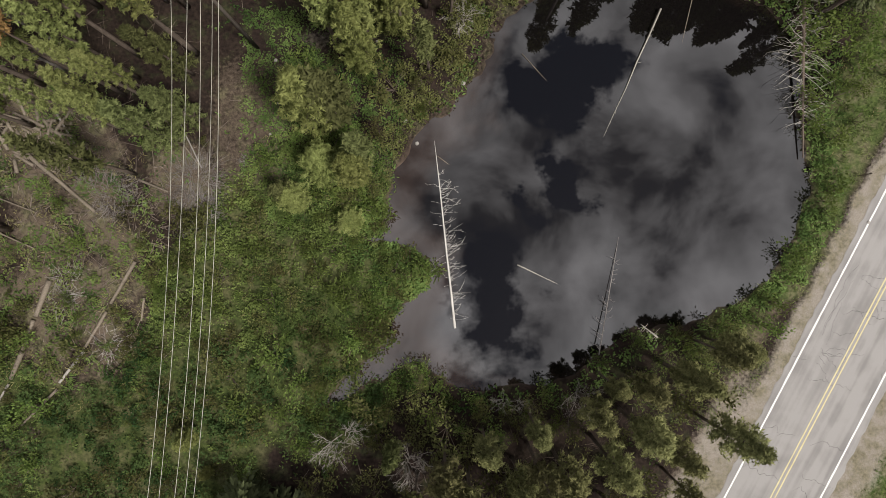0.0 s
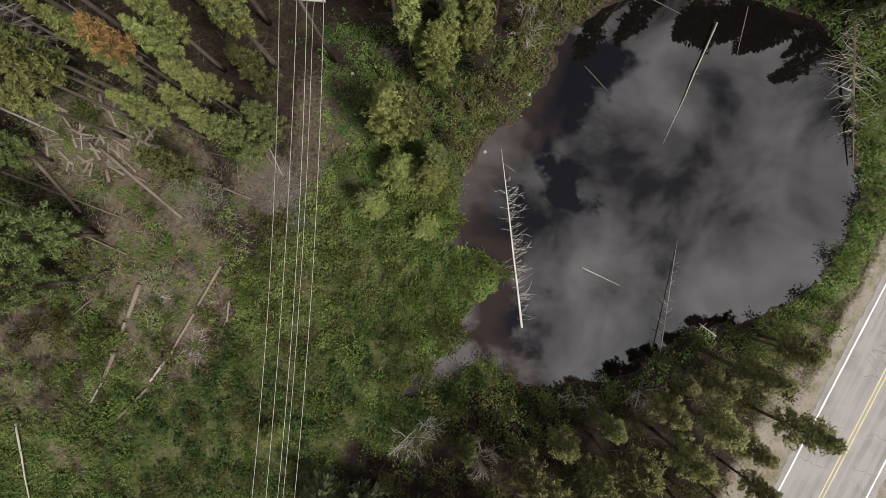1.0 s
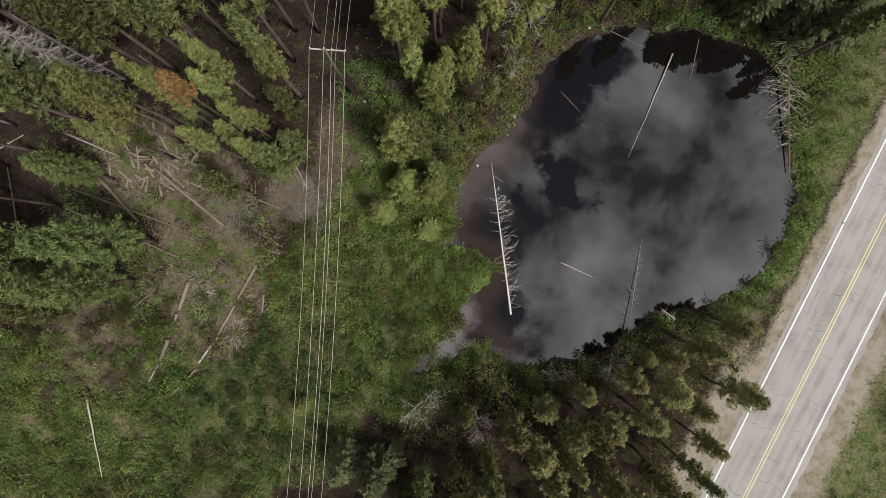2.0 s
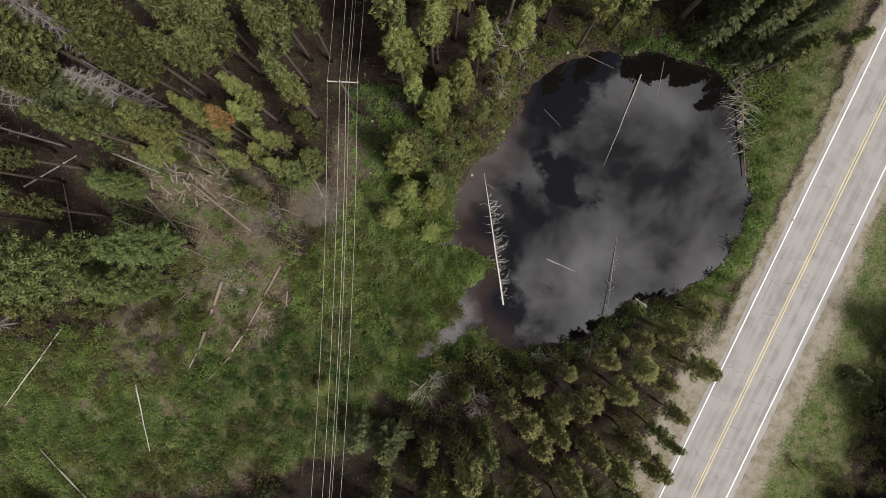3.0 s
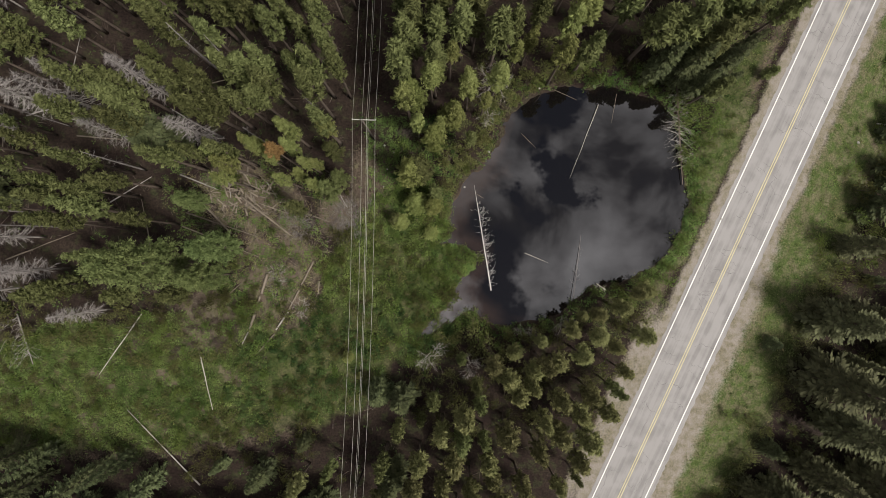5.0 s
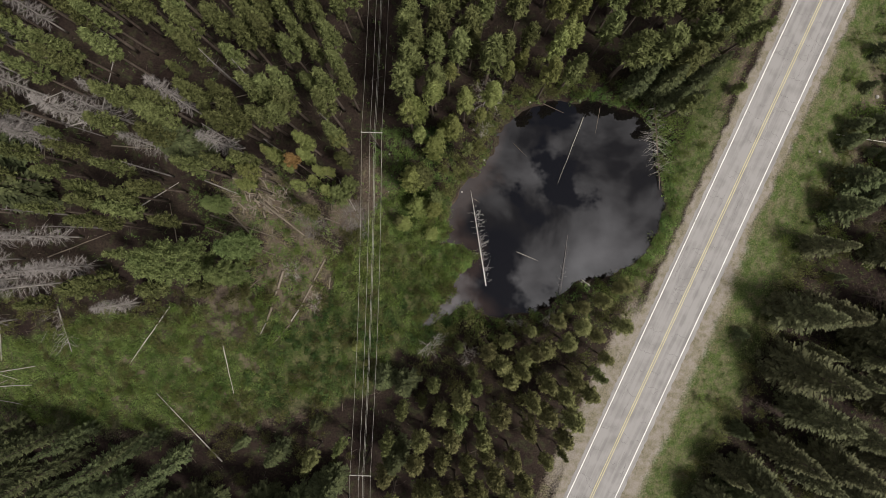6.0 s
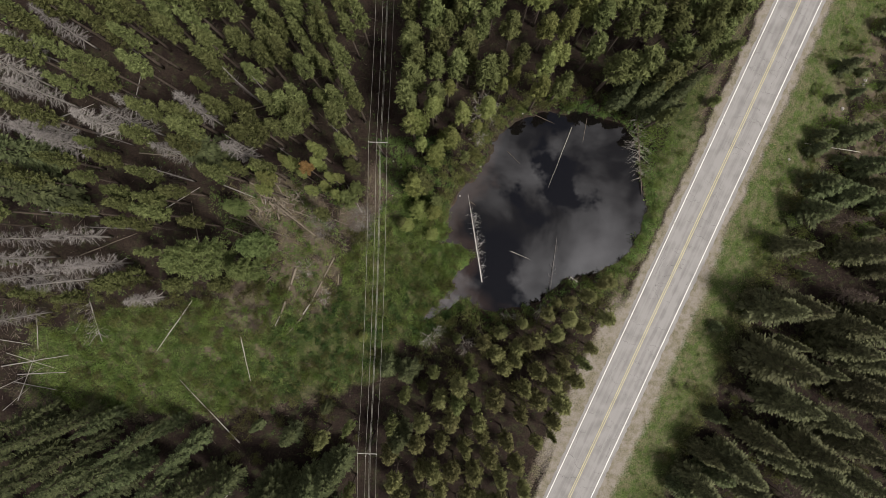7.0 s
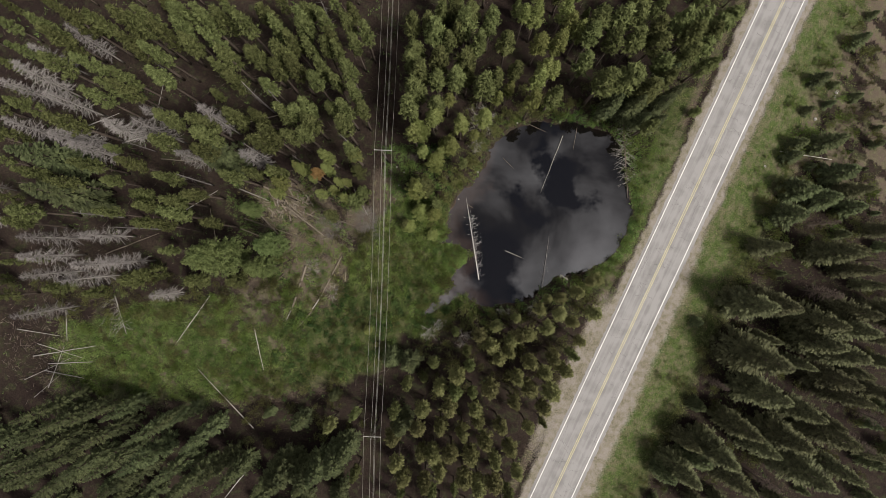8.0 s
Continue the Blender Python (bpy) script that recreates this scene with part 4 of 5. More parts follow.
N_PINES_C = [
    (-5.4, 20.4, 15.8), (-8.9, 17.7, 16.8), (-5.9, 19.5, 15.9), (-1.3, 18.5, 18), (2.2, 20, 16.4), (-5.3, 14.9, 13),
    (-3, 16.2, 13), (0.6, 17.6, 12), (-7.7, 9.9, 11), (-6, 6.9, 7), (-11.5, 4, 5), (-3.4, 22.7, 15),
    (-7.9, 15.2, 13), (11.5, 31.3, 16.9), (11.9, 27, 18.5), (10.6, 24.7, 18.1), (10, 21.7, 18.4), (9.2, 35.2, 16.9),
    (11.3, 35.5, 17), (14.3, 30.5, 17.7), (16.3, 34, 16.9), (18, 32.5, 16.4), (15.5, 35.4, 16.7), (13.2, 26.5, 15.9),
    (6.6, 24.6, 13), (4.9, 23.6, 12),
]
NE_PINES = [
    (24.8, 24.4, 20), (21, 24.2, 18), (21, 34, 16.6), (23.4, 33.9, 18.5), (26.8, 34.2, 18.4), (29.1, 31.6, 17.4),
    (26.7, 30.6, 17), (29.8, 30.2, 16.5), (30.3, 27, 15.8), (30.9, 24.7, 16.3), (27.7, 22.3, 17.8), (34.1, 27.8, 18.1),
    (42.9, 35.1, 9), (45, 36.4, 9), (41.5, 33.8, 9), (40, 31.4, 9), (42.9, 29.4, 4.5), (39.7, 21.3, 4),
    (28.8, 17.9, 13), (23, 30.5, 16.6), (19.3, 31, 17.9), (18.3, 27.7, 17.8), (32.8, 33.1, 17.6), (34.9, 30.9, 17.5),
]
S_PINES_A = [
    (-14.6, -30.2, 13.8), (-9.7, -26.1, 12.6), (-10.7, -29.2, 13.6), (-10, -33.2, 12.3), (-6.5, -22.7, 13), (-3.8, -21, 13.8),
    (1.4, -23, 13.6), (-1.4, -26.7, 12.4), (-5.3, -25.9, 14.3), (-6.8, -29.1, 13.4), (-3.3, -29.9, 13.2), (-0.5, -28.8, 11.5),
    (2.9, -18.4, 13.1), (4.8, -17.7, 12.3), (6.5, -15, 13.5), (13.8, -21.1, 12.9), (11.3, -24.2, 14), (9.5, -26.5, 13.4),
    (5.7, -21.8, 13.9), (5.3, -26.1, 12.5), (2.8, -29.7, 13.4), (0.1, -31.2, 13.7), (-13.9, -34.1, 14),
]
S_PINES_B = [
    (-13.3, -37.2, 12.1), (-9.8, -37.7, 13.5), (-8.3, -33.3, 13.6), (-5.2, -33.6, 13.1), (-3.6, -37.1, 13.9), (-1.1, -38.9, 13.9),
    (1.8, -35.2, 12.6), (4.1, -33.5, 12.6), (0.1, -14.9, 12), (1.9, -16.6, 13), (12.4, -19.1, 11.5), (8.1, -19.4, 13.5),
    (17, -17, 10), (18.9, -12.4, 12), (19, -6.9, 10.5), (16.8, -8.7, 10), (-24.6, -28, 12), (7.8, -23.7, 13.8),
    (10.8, -21.1, 12.4), (7.4, -30.3, 12), (5.5, -38.1, 10), (-7.1, -36.1, 13.1), (-2.2, -33.9, 13.2), (1.6, -38.5, 13.2),
]
SW_SPRUCES = [
    (-65.6, -27.9, 18), (-66.9, -25.8, 19.8), (-67.9, -31.2, 19.2), (-63.2, -32.3, 19.5), (-56.8, -31.1, 18.8), (-52.2, -30.6, 19.4),
    (-47.7, -32.6, 19.8), (-43.8, -27.7, 19), (-39.2, -34.2, 19.4), (-33.3, -34.3, 19.7), (-61.7, -31, 17.6), (-55.4, -33.9, 18),
    (-45.3, -34.6, 18.8), (-65.9, -22.2, 19.5), (-63.9, -24.2, 18), (-59.8, -22.7, 17), (-41.6, -32.9, 18.2), (-58, -26.6, 19),
    (-52.5, -27, 17), (-50.4, -25.8, 14), (-56.8, -23.7, 14), (-47.5, -25.2, 13),
]
MIXED_SPRUCES = [
    (-61.9, 10.1, 20.6), (-64, 16.1, 20.4), (-39.4, 15.4, 18.6), (-13.3, -29, 13), (-11.4, -19.4, 9), (-14.6, -18.5, 8),
    (-26.6, -34.7, 16), (-23.5, -33.1, 17), (-22.3, -32.4, 14), (-32.2, -35, 18), (-28.5, -35.7, 17),
]
FIRS = [
    (-38.2, -0.2, 25), (-31.9, 1.4, 18), (-33.9, -2.1, 16), (-35.6, 7.2, 12),
]
NE_SPRUCES = [
    (31.4, 21.6, 14), (34.2, 23.6, 12), (31.2, 19.1, 11), (23.6, 21.9, 14), (26.8, 21.2, 15), (29.4, 23.4, 16), (25.4, 24.8, 16), (32.4, 26.2, 14), (28.9, 19.6, 11),
]
E_SPRUCES_A = [
    (56.6, -15.3, 17.9), (49.5, -12, 17.2), (45.1, -12.2, 18), (45.3, -11, 12), (38.9, -15.3, 3.8), (62.9, -14, 16.7),
    (45.2, -20.3, 21), (56.7, -19.1, 16.9), (61.6, -16.5, 17.5), (58.9, -25.3, 17), (60.4, -20.8, 17.1), (52.9, -29.8, 16.6),
    (50.1, -34.3, 17.9), (36.9, -38, 11), (38.8, -35.7, 14), (33.4, -39.5, 15), (41.3, -40.8, 17.6), (38.6, -36.2, 18),
    (57.6, -34.2, 18.3), (53.1, -40.1, 18.3),
]
E_SPRUCES_B = [
    (60.2, -41.1, 14.2), (61.1, -28.2, 16.2), (58.4, -32.4, 13.5), (46.9, -27.1, 18), (43.1, -32.5, 17), (57.2, 6.6, 10),
    (55.8, 7.7, 9), (61.5, 5.1, 10), (66.6, 3.6, 8), (54.6, 2.6, 10.5), (50.0, -2.6, 13.5), (52.5, -13.2, 13), (35.2, -35.2, 11.6), (62.5, -3.4, 14.7),
    (64.8, -7.1, 14.3), (60.6, -4.4, 16), (64.6, 9.7, 10), (65.8, 6.6, 12), (61.9, 26.2, 6), (62.4, 15.3, 10),
    (69.5, 32.9, 6), (57.7, 15.1, 6), (56.7, 13, 6), (31.6, -41, 9),
]
CLEARING_PINES = [
    (-21, 10.7, 14), (-23.6, 8.8, 14), (-20.5, 8.3, 13), (-19.4, 7.7, 11), (-25.1, 11.2, 13), (-22.6, 12.7, 15),
    (-18.3, 14.6, 16), (-22.5, 14.3, 17), (-26.6, 12.8, 17), (-29.4, 10.5, 17), (-30.2, 9, 15), (-26.1, 12.5, 16),
    (-18.1, 9.5, 9), (-22.4, 9.4, 12), (-30.1, 11.8, 17), (-18.6, 13, 10), (-20, 10.7, 12),
]
GREY_TREES = [
    (-58.1, 33.6, 16.7), (-63.8, 31.6, 15.8), (-64.9, 27.7, 18), (-67.3, 26.5, 16.6), (-61.5, 24.6, 15.6), (-53.2, 19.9, 17.3),
    (-60.4, 19.6, 15.8), (-58.1, 16.8, 17.1), (-47.8, 21.9, 16.5), (-42.7, 15.1, 17.2), (-33.6, 15, 18.4), (-64.7, 3.9, 18),
    (-57.3, 3.9, 16.8), (-65.6, 1.2, 17.9), (-58.6, -0.5, 17.4), (-54.4, -0.3, 16.6), (-65.9, -1.5, 15.9), (-60, -2.5, 17.3),
    (-66.8, -7.4, 17.2), (-48.3, 19.5, 18.4), (-39.2, 20.8, 18.4), (-61, 18.9, 17.3), (-66.9, 20.5, 16.6),
]
CLEARING_LOGS = [
    (-29.0, -2.4, -29.9, -5.0, 0.22), (-30.1, -5.3, -30.9, -7.5, 0.16), (-30.9, -7.6, -31.7, -9.6, 0.20), (-22.8, -1.0, -24.6, -4.1, 0.15),
    (-24.9, -4.7, -26.4, -7.3, 0.13), (-22.2, -3.7, -22.4, -5.4, 0.09), (-26.5, -7.6, -28.2, -9.9, 0.13), (-28.4, -10.4, -30.9, -13.0, 0.11),
    (-32.5, -3.4, -34.8, -5.3, 0.07), (-31.9, -10.0, -32.7, -11.5, 0.10), (-37.3, 7.8, -33.4, 3.2, 0.17), (-32.0, 8.2, -25.7, 2.7, 0.17),
    (-33.6, 10.9, -33.3, 8.0, 0.06), (-35.6, 8.8, -31.5, 9.0, 0.07), (-29.8, 7.2, -26.0, 5.6, 0.08), (-28.5, 9.9, -26.8, 7.0, 0.08),
    (-22.6, 5.1, -20.4, 4.2, 0.10), (-20.9, 9.9, -18.2, 6.2, 0.07), (-20.2, 10.6, -18.0, 6.0, 0.06),
]
MEADOW_LOGS = [
    (-61.1, -5.9, -59.5, -12.6, 0.14), (-45.4, -6.8, -51.1, -14.4, 0.10), (-38.2, -12.6, -36.9, -20.0, 0.11), (-39.0, -29.8, -47.8, -19.2, 0.13),
    (-74.9, -15.5, -64.6, -14.3, 0.12), (-72.5, -16.9, -65.2, -17.0, 0.10), (-73.1, -18.0, -65.4, -20.0, 0.10), (-69.2, -8.3, -69.2, -13.2, 0.12),
    (-77.2, -10.8, -70.4, -12.3, 0.10), (-72.7, -21.0, -69.7, -14.1, 0.09), (-70.9, -24.8, -65.5, -23.8, 0.08),
    (-40.3, -36.8, -44.4, -41.5, 0.14), (-74.0, -13.4, -67.0, -16.2, 0.07), (-76.5, -19.4, -68.4, -16.0, 0.07), (-75.0, -22.4, -70.5, -18.8, 0.08),
]


planted = []


def stand(rows, kind, young="", sides=1.0, fine=False):
    for x, y, h in rows:
        if pond_d(x, y) < 0.4 or abs(float(road_d(x, y))) < 5.6:
            continue
        plant(young if young and h < 11.5 else kind, x, y, h, sides, fine)
        planted.append((x, y))


for rows in (NW_PINES_A, NW_PINES_B, W_PINES):
    stand(rows, "lodgepole_pine", "young_pine", 1.05)
stand(N_PINES_B, "lodgepole_pine", "young_pine", 1.3)
stand(N_PINES_A, "lodgepole_pine", "young_pine", 1.0)
stand(NE_PINES, "lodgepole_pine", "young_pine", 1.6)
stand(N_PINES_C, "lodgepole_pine", "young_pine", 1.25, True)
stand(CLEARING_PINES, "lodgepole_pine", "young_pine", 1.0, 2)
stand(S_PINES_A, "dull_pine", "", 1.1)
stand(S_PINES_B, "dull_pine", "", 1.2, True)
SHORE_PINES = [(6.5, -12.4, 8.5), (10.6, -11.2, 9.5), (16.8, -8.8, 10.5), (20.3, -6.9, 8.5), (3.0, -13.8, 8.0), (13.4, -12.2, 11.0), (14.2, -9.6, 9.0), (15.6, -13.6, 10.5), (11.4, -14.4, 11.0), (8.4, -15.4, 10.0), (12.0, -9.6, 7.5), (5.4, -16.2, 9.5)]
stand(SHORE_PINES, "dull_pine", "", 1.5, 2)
stand(SW_SPRUCES, "spruce", "young_spruce", 0.78)
stand(MIXED_SPRUCES, "spruce", "young_spruce", 1.25, True)
stand(FIRS, "fir_tree", "", 1.0)
stand(NE_SPRUCES, "spruce", "", 1.0)
stand(E_SPRUCES_A, "roadside_spruce", "young_spruce", 1.25)
stand(E_SPRUCES_B, "roadside_spruce", "young_spruce", 1.12)
stand(GREY_TREES, "grey_tree")
plant("rust_pine", -23.6, 11.4, 17.5, 0.8)
planted.append((-23.6, 11.4))


def wooded(x, y):
    """Whether forest covers the place."""
    r = float(road_d(x, y))
    return (float(pond_d(x, y)) > 2.0 and float(meadow_d(x, y)) > 2.0 and float(clearing_d(x, y)) > 0.5 and (r < -8.5 or r > 14) and not (24 < x < 38 and 0 < y < 24)
            and abs(x - float(line_x(y))) > (2.6 if y < -20 else 3.6) and not (r > 0 and y > 4) and not (-13 < x < -3 and -6 < y < 11))


def beside_logs(x, y):
    """Metres to the nearest log of the meadow."""
    return np.min([capsule(x, y, x0, y0, x1, y1, 0, 0) for x0, y0, x1, y1, _ in MEADOW_LOGS + CLEARING_LOGS], 0)


# lesser trees between the tall ones
rng = random.Random(21)
for _ in range(4000):
    x, y = rng.uniform(-84, 74), rng.uniform(-48, 47)
    r0 = float(road_d(x, y))
    if not wooded(x, y) or (y < -8 and beside_logs(x, y) < 4.0) or any((x - a) ** 2 + (y - b) ** 2 < (3.7 if r0 > 26 else 4.6 if r0 > 0 else 2.5 if y < -12 and x > -26 else 3.7 if x < -26 else 3.1) ** 2 for a, b in planted):
        continue
    r = float(road_d(x, y))
    planted.append((x, y))
    roll = rng.random()
    if r > 0:
        plant("brown_tree" if roll < 0.3 else "roadside_spruce" if roll < 0.75 else "young_spruce", x, y, rng.uniform(9, 15) if roll < 0.75 else rng.uniform(4, 8), 1.0)
    elif y < -22 and x < -24:
        plant("spruce" if roll < 0.6 else "young_spruce", x, y, rng.uniform(12, 19) if roll < 0.6 else rng.uniform(5, 10), 0.95)
    elif x < -45 and -10 < y < 22 and roll < 0.22:
        plant("grey_tree", x, y, rng.uniform(10, 16))
    elif roll < 0.75:
        plant("slender_pine", x, y, rng.uniform(11, 16) if y > 18 and x > -12 else rng.uniform(8, 14.5), 1.4 if y > 18 and x > -12 else 1.1)
    else:
        plant("young_pine", x, y, rng.uniform(5, 9), 0.85)

# bare poles among the western pines
rng = random.Random(59)
poles = 0
while poles < 15:
    x, y = rng.uniform(-72, -20), rng.uniform(4, 40)
    if wooded(x, y) and all((x - a) ** 2 + (y - b) ** 2 > 1.6 for a, b in planted):
        plant("dead_pole", x, y, rng.uniform(11, 18))
        planted.append((x, y))
        poles += 1

# small spruces scattered over the eastern slope
rng = random.Random(47)
for _ in range(64):
    x, y = rng.uniform(44, 76), rng.uniform(1, 42)
    if 12 < float(road_d(x, y)) < 45 and all((x - a) ** 2 + (y - b) ** 2 > 9 for a, b in planted):
        planted.append((x, y))
        plant("young_spruce", x, y, rng.uniform(1.4, 4.6), 1.2)

# willow shrubs along the banks and in the verge
rng = random.Random(8)
shrubs = []
for _ in range(9000):
    x, y = rng.uniform(-30, 70), rng.uniform(-42, 42)
    p, r = float(pond_d(x, y)), float(road_d(x, y))
    bank = 0.3 < p < (5.5 if x > 23 else 3.2) and r < -6.8
    east = 9 < r < 34 and y > -6 and rng.random() < 0.12
    west = -13 < x < -3 and -8 < y < 16 and p > 0.3 and rng.random() < 0.05
    bank = bank and not (x < 14 and y > 6 and rng.random() < 0.85)
    if not (bank or east or west) or any((x - a) ** 2 + (y - b) ** 2 < 1.5 ** 2 for a, b in shrubs):
        continue
    if len(shrubs) > 260:
        break
    shrubs.append((x, y))
    plant("willow_shrub", x, y, rng.uniform(0.9, 2.3), rng.uniform(0.85, 1.15))
rng = random.Random(5)
low = []
for _ in range(6000):
    x, y = rng.uniform(-66, -2), rng.uniform(-30, 10)
    if float(meadow_d(x, y)) > 0 or float(clearing_d(x, y)) < 1 or float(pond_d(x, y)) < 0.6 or any((x - a) ** 2 + (y - b) ** 2 < 1.5 ** 2 for a, b in low):
        continue
    if float(wobble(x, y, 2.6, 21.0)) < -0.1:
        continue
    low.append((x, y))
    plant("meadow_shrub", x, y, rng.uniform(0.5, 1.2), rng.uniform(0.9, 1.4))
    if len(low) >= 290:
        break
for _ in range(70):
    x, y = rng.uniform(-36, -17), rng.uniform(-9, 11)
    if -1.5 < float(clearing_d(x, y)) or rng.random() < 0.4:
        plant(rng.choice(("meadow_shrub", "willow_shrub")), x, y, rng.uniform(0.5, 1.4), rng.uniform(0.8, 1.2))
# large bright bushes on the slope east of the road
for x, y, h in ((60.3, 17.5, 2.6), (59.2, 16.0, 2.9), (70.9, 5.9, 3.2), (48.9, -9.4, 2.0), (32.4, -24.9, 1.8), (68.5, 19.2, 2.4), (57.4, 22.2, 1.6), (55.3, -1.0, 2.2), (51.7, -1.9, 2.4), (58.7, 28.3, 1.3), (66.9, 29.0, 1.8)):
    plant("willow_shrub", x, y, h, 1.1)
# the broad pines and tall shrubs between the power line and the pond
for x, y, h, w in ((-8.6, 9.8, 11.5, 1.2), (-6.3, 5.6, 7.5, 1.2), (-5.9, 14.0, 10.5, 0.95), (-3.4, 16.6, 11.0, 0.9), (-10.8, 3.6, 4.2, 1.9), (-6.9, 2.0, 3.4, 1.9), (-8.6, 6.2, 5.6, 1.7), (-18.6, -13.9, 3.2, 1.7), (-17.4, -16.6, 2.2, 1.6), (-8.0, 19.0, 13.0, 0.85)):
    plant("broad_pine", x, y, h, w)
    planted.append((x, y))


def thicket(x, y):
    p, r = float(pond_d(x, y)), float(road_d(x, y))
    if p < 0.7 or abs(r) < 8 or float(clearing_d(x, y)) < 0.3:
        return 0.0
    south = -10 < x < 22 and -26 < y < -6
    north = -9 < x < 23 and 8 < y < 27 and p < 8
    west = -78 < x < -34 and -9.5 < y < -3
    rim = -40 < x < -20 and -32 < y < -22
    east = r > 11 and y < 44
    return 0.9 if south or west else 0.7 if north else 0.4 if rim else 0.16 if east else 0.0


rng = random.Random(17)
tall_shrubs = []
for _ in range(7000):
    x, y = rng.uniform(-78, 74), rng.uniform(-46, 40)
    if rng.random() > thicket(x, y) or any((x - a) ** 2 + (y - b) ** 2 < 2.1 ** 2 for a, b in tall_shrubs):
        continue
    tall_shrubs.append((x, y))
    if len(tall_shrubs) > 295:
        break
    plant("olive_shrub", x, y, rng.uniform(1.6, 3.6), rng.uniform(0.85, 1.1))
for x, y, h in ((-7.6, -14.6, 5.0), (-2.7, -16.2, 4.4), (10.6, -11.0, 4.2), (5.0, -12.0, 3.0), (-14.8, 6.6, 1.1), (3.2, 21.5, 6.0), (1.5, 18.0, 4.0)):
    plant("bare_shrub", x, y, h)


rng = random.Random(83)
for _ in range(64):
    x, y = rng.gauss(-38.5, 3.6), rng.gauss(-8.6, 2.6)
    if beside_logs(x, y) > 0.5:
        plant("brown_shrub", x, y, rng.uniform(0.9, 1.9), rng.uniform(0.9, 1.3))


# ---- undergrowth: leaves and blades that nobody could count ----
def leafage(name, mat, label, category, points, heights, per, length, width, lift, seed):
    """Rhombic leaves round each point, as one mesh."""
    rs = np.random.RandomState(seed)
    n = len(points)
    base = np.repeat(points, per, 0) + np.stack([rs.normal(0, 0.16, n * per), rs.normal(0, 0.16, n * per), np.zeros(n * per)], 1)
    base[:, 2] += np.repeat(heights, per) * rs.uniform(0.15, 1.0, n * per)
    az, el = rs.uniform(0, 2 * np.pi, n * per), rs.uniform(lift[0], lift[1], n * per)
    d = np.stack([np.cos(az) * np.cos(el), np.sin(az) * np.cos(el), np.sin(el)], 1)
    roll = rs.normal(0, 0.5, n * per)
    side = np.stack([-np.sin(az), np.cos(az), roll], 1)
    side /= np.linalg.norm(side, axis=1, keepdims=True)
    ln = (length * rs.uniform(0.6, 1.35, n * per))[:, None]
    w = (width * rs.uniform(0.7, 1.3, n * per))[:, None]
    v = np.stack([base, base + d * ln * 0.5 + side * w / 2, base + d * ln, base + d * ln * 0.5 - side * w / 2], 1).reshape(-1, 3)
    f = np.arange(len(v)).reshape(-1, 4)
    return tagged(new(name, arrays_mesh(name, v, f, mat)), label, category, kind="stuff")


def sown(count, box, keep, seed):
    rs = np.random.RandomState(seed)
    x, y = rs.uniform(box[0], box[1], count), rs.uniform(box[2], box[3], count)
    ok = rs.uniform(0, 1, count) < keep(x, y)
    x, y = x[ok], y[ok]
    return np.stack([x, y, height(x, y)], 1), rs


def in_meadow(x, y):
    k = (1 - smooth(-1.0, 1.5, meadow_d(x, y))) * (0.3 + 0.7 * smooth(-1, 1, clearing_d(x, y))) * (pond_d(x, y) > 0.1)
    return k * (0.12 + 0.88 * smooth(-0.35, 0.35, wobble(x, y, 0.62, 9.0) + 0.6 * wobble(x, y, 2.4, 3.0)))


def clumps(name, mat, label, category, points, radii, heights, per, size, seed):
    """Low domes of overlapping leaves, one round each point, as one mesh."""
    rs = np.random.RandomState(seed)
    n = len(points) * per
    az, el = rs.uniform(0, 2 * np.pi, n), np.arcsin(rs.uniform(0.12, 1.0, n))
    out = np.stack([np.cos(az) * np.cos(el), np.sin(az) * np.cos(el), np.sin(el)], 1)
    size_of = np.stack([np.repeat(radii, per), np.repeat(radii, per), np.repeat(heights, per)], 1)
    mid = np.repeat(points, per, 0) + out * size_of * rs.uniform(0.8, 1.05, (n, 1))
    normal = out + rs.normal(0, 0.45, (n, 3))
    d = np.cross(normal, rs.normal(0, 1, (n, 3)))
    d /= np.linalg.norm(d, axis=1, keepdims=True)
    side = np.cross(d, normal)
    side /= np.linalg.norm(side, axis=1, keepdims=True)
    ln = (size * rs.uniform(0.6, 1.3, n))[:, None]
    v = np.stack([mid - d * ln * 0.5, mid + side * ln * 0.28, mid + d * ln * 0.5, mid - side * ln * 0.28], 1).reshape(-1, 3)
    return tagged(new(name, arrays_mesh(name, v, np.arange(len(v)).reshape(-1, 4), mat)), label, category, kind="stuff")


pts, rs = sown(5200, (-72, 0, -32, 12), lambda x, y: in_meadow(x, y) * (oval(x, y, -37.5, -8.0, 5.0, 5.5) > 0) * (beside_logs(x, y) > 0.7) * (0.35 + 0.65 * smooth(-46, -34, x)), 51)
# South-east clumps, which take the leaves with shade in their colour.
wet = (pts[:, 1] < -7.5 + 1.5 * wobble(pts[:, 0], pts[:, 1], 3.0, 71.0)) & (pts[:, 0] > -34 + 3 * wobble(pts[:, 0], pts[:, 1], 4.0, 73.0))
for name, mat, label, pick in (("meadow_clumps", HERB, "rounded clumps of leafy green herbs in the wet meadow", ~wet), ("willow_clumps", SHADEHERB, "dense dark green willow thicket with shade in its leaf colour", wet)):
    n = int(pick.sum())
    tall = 1.9 if mat is SHADEHERB else 1.0
    clumps(name, mat, label, "undergrowth", pts[pick], rs.uniform(0.3, 0.75, n) * (1.25 if mat is SHADEHERB else 1.0), rs.uniform(0.3, 0.85, n) * tall, 84 if mat is SHADEHERB else 56, 0.20, 52)
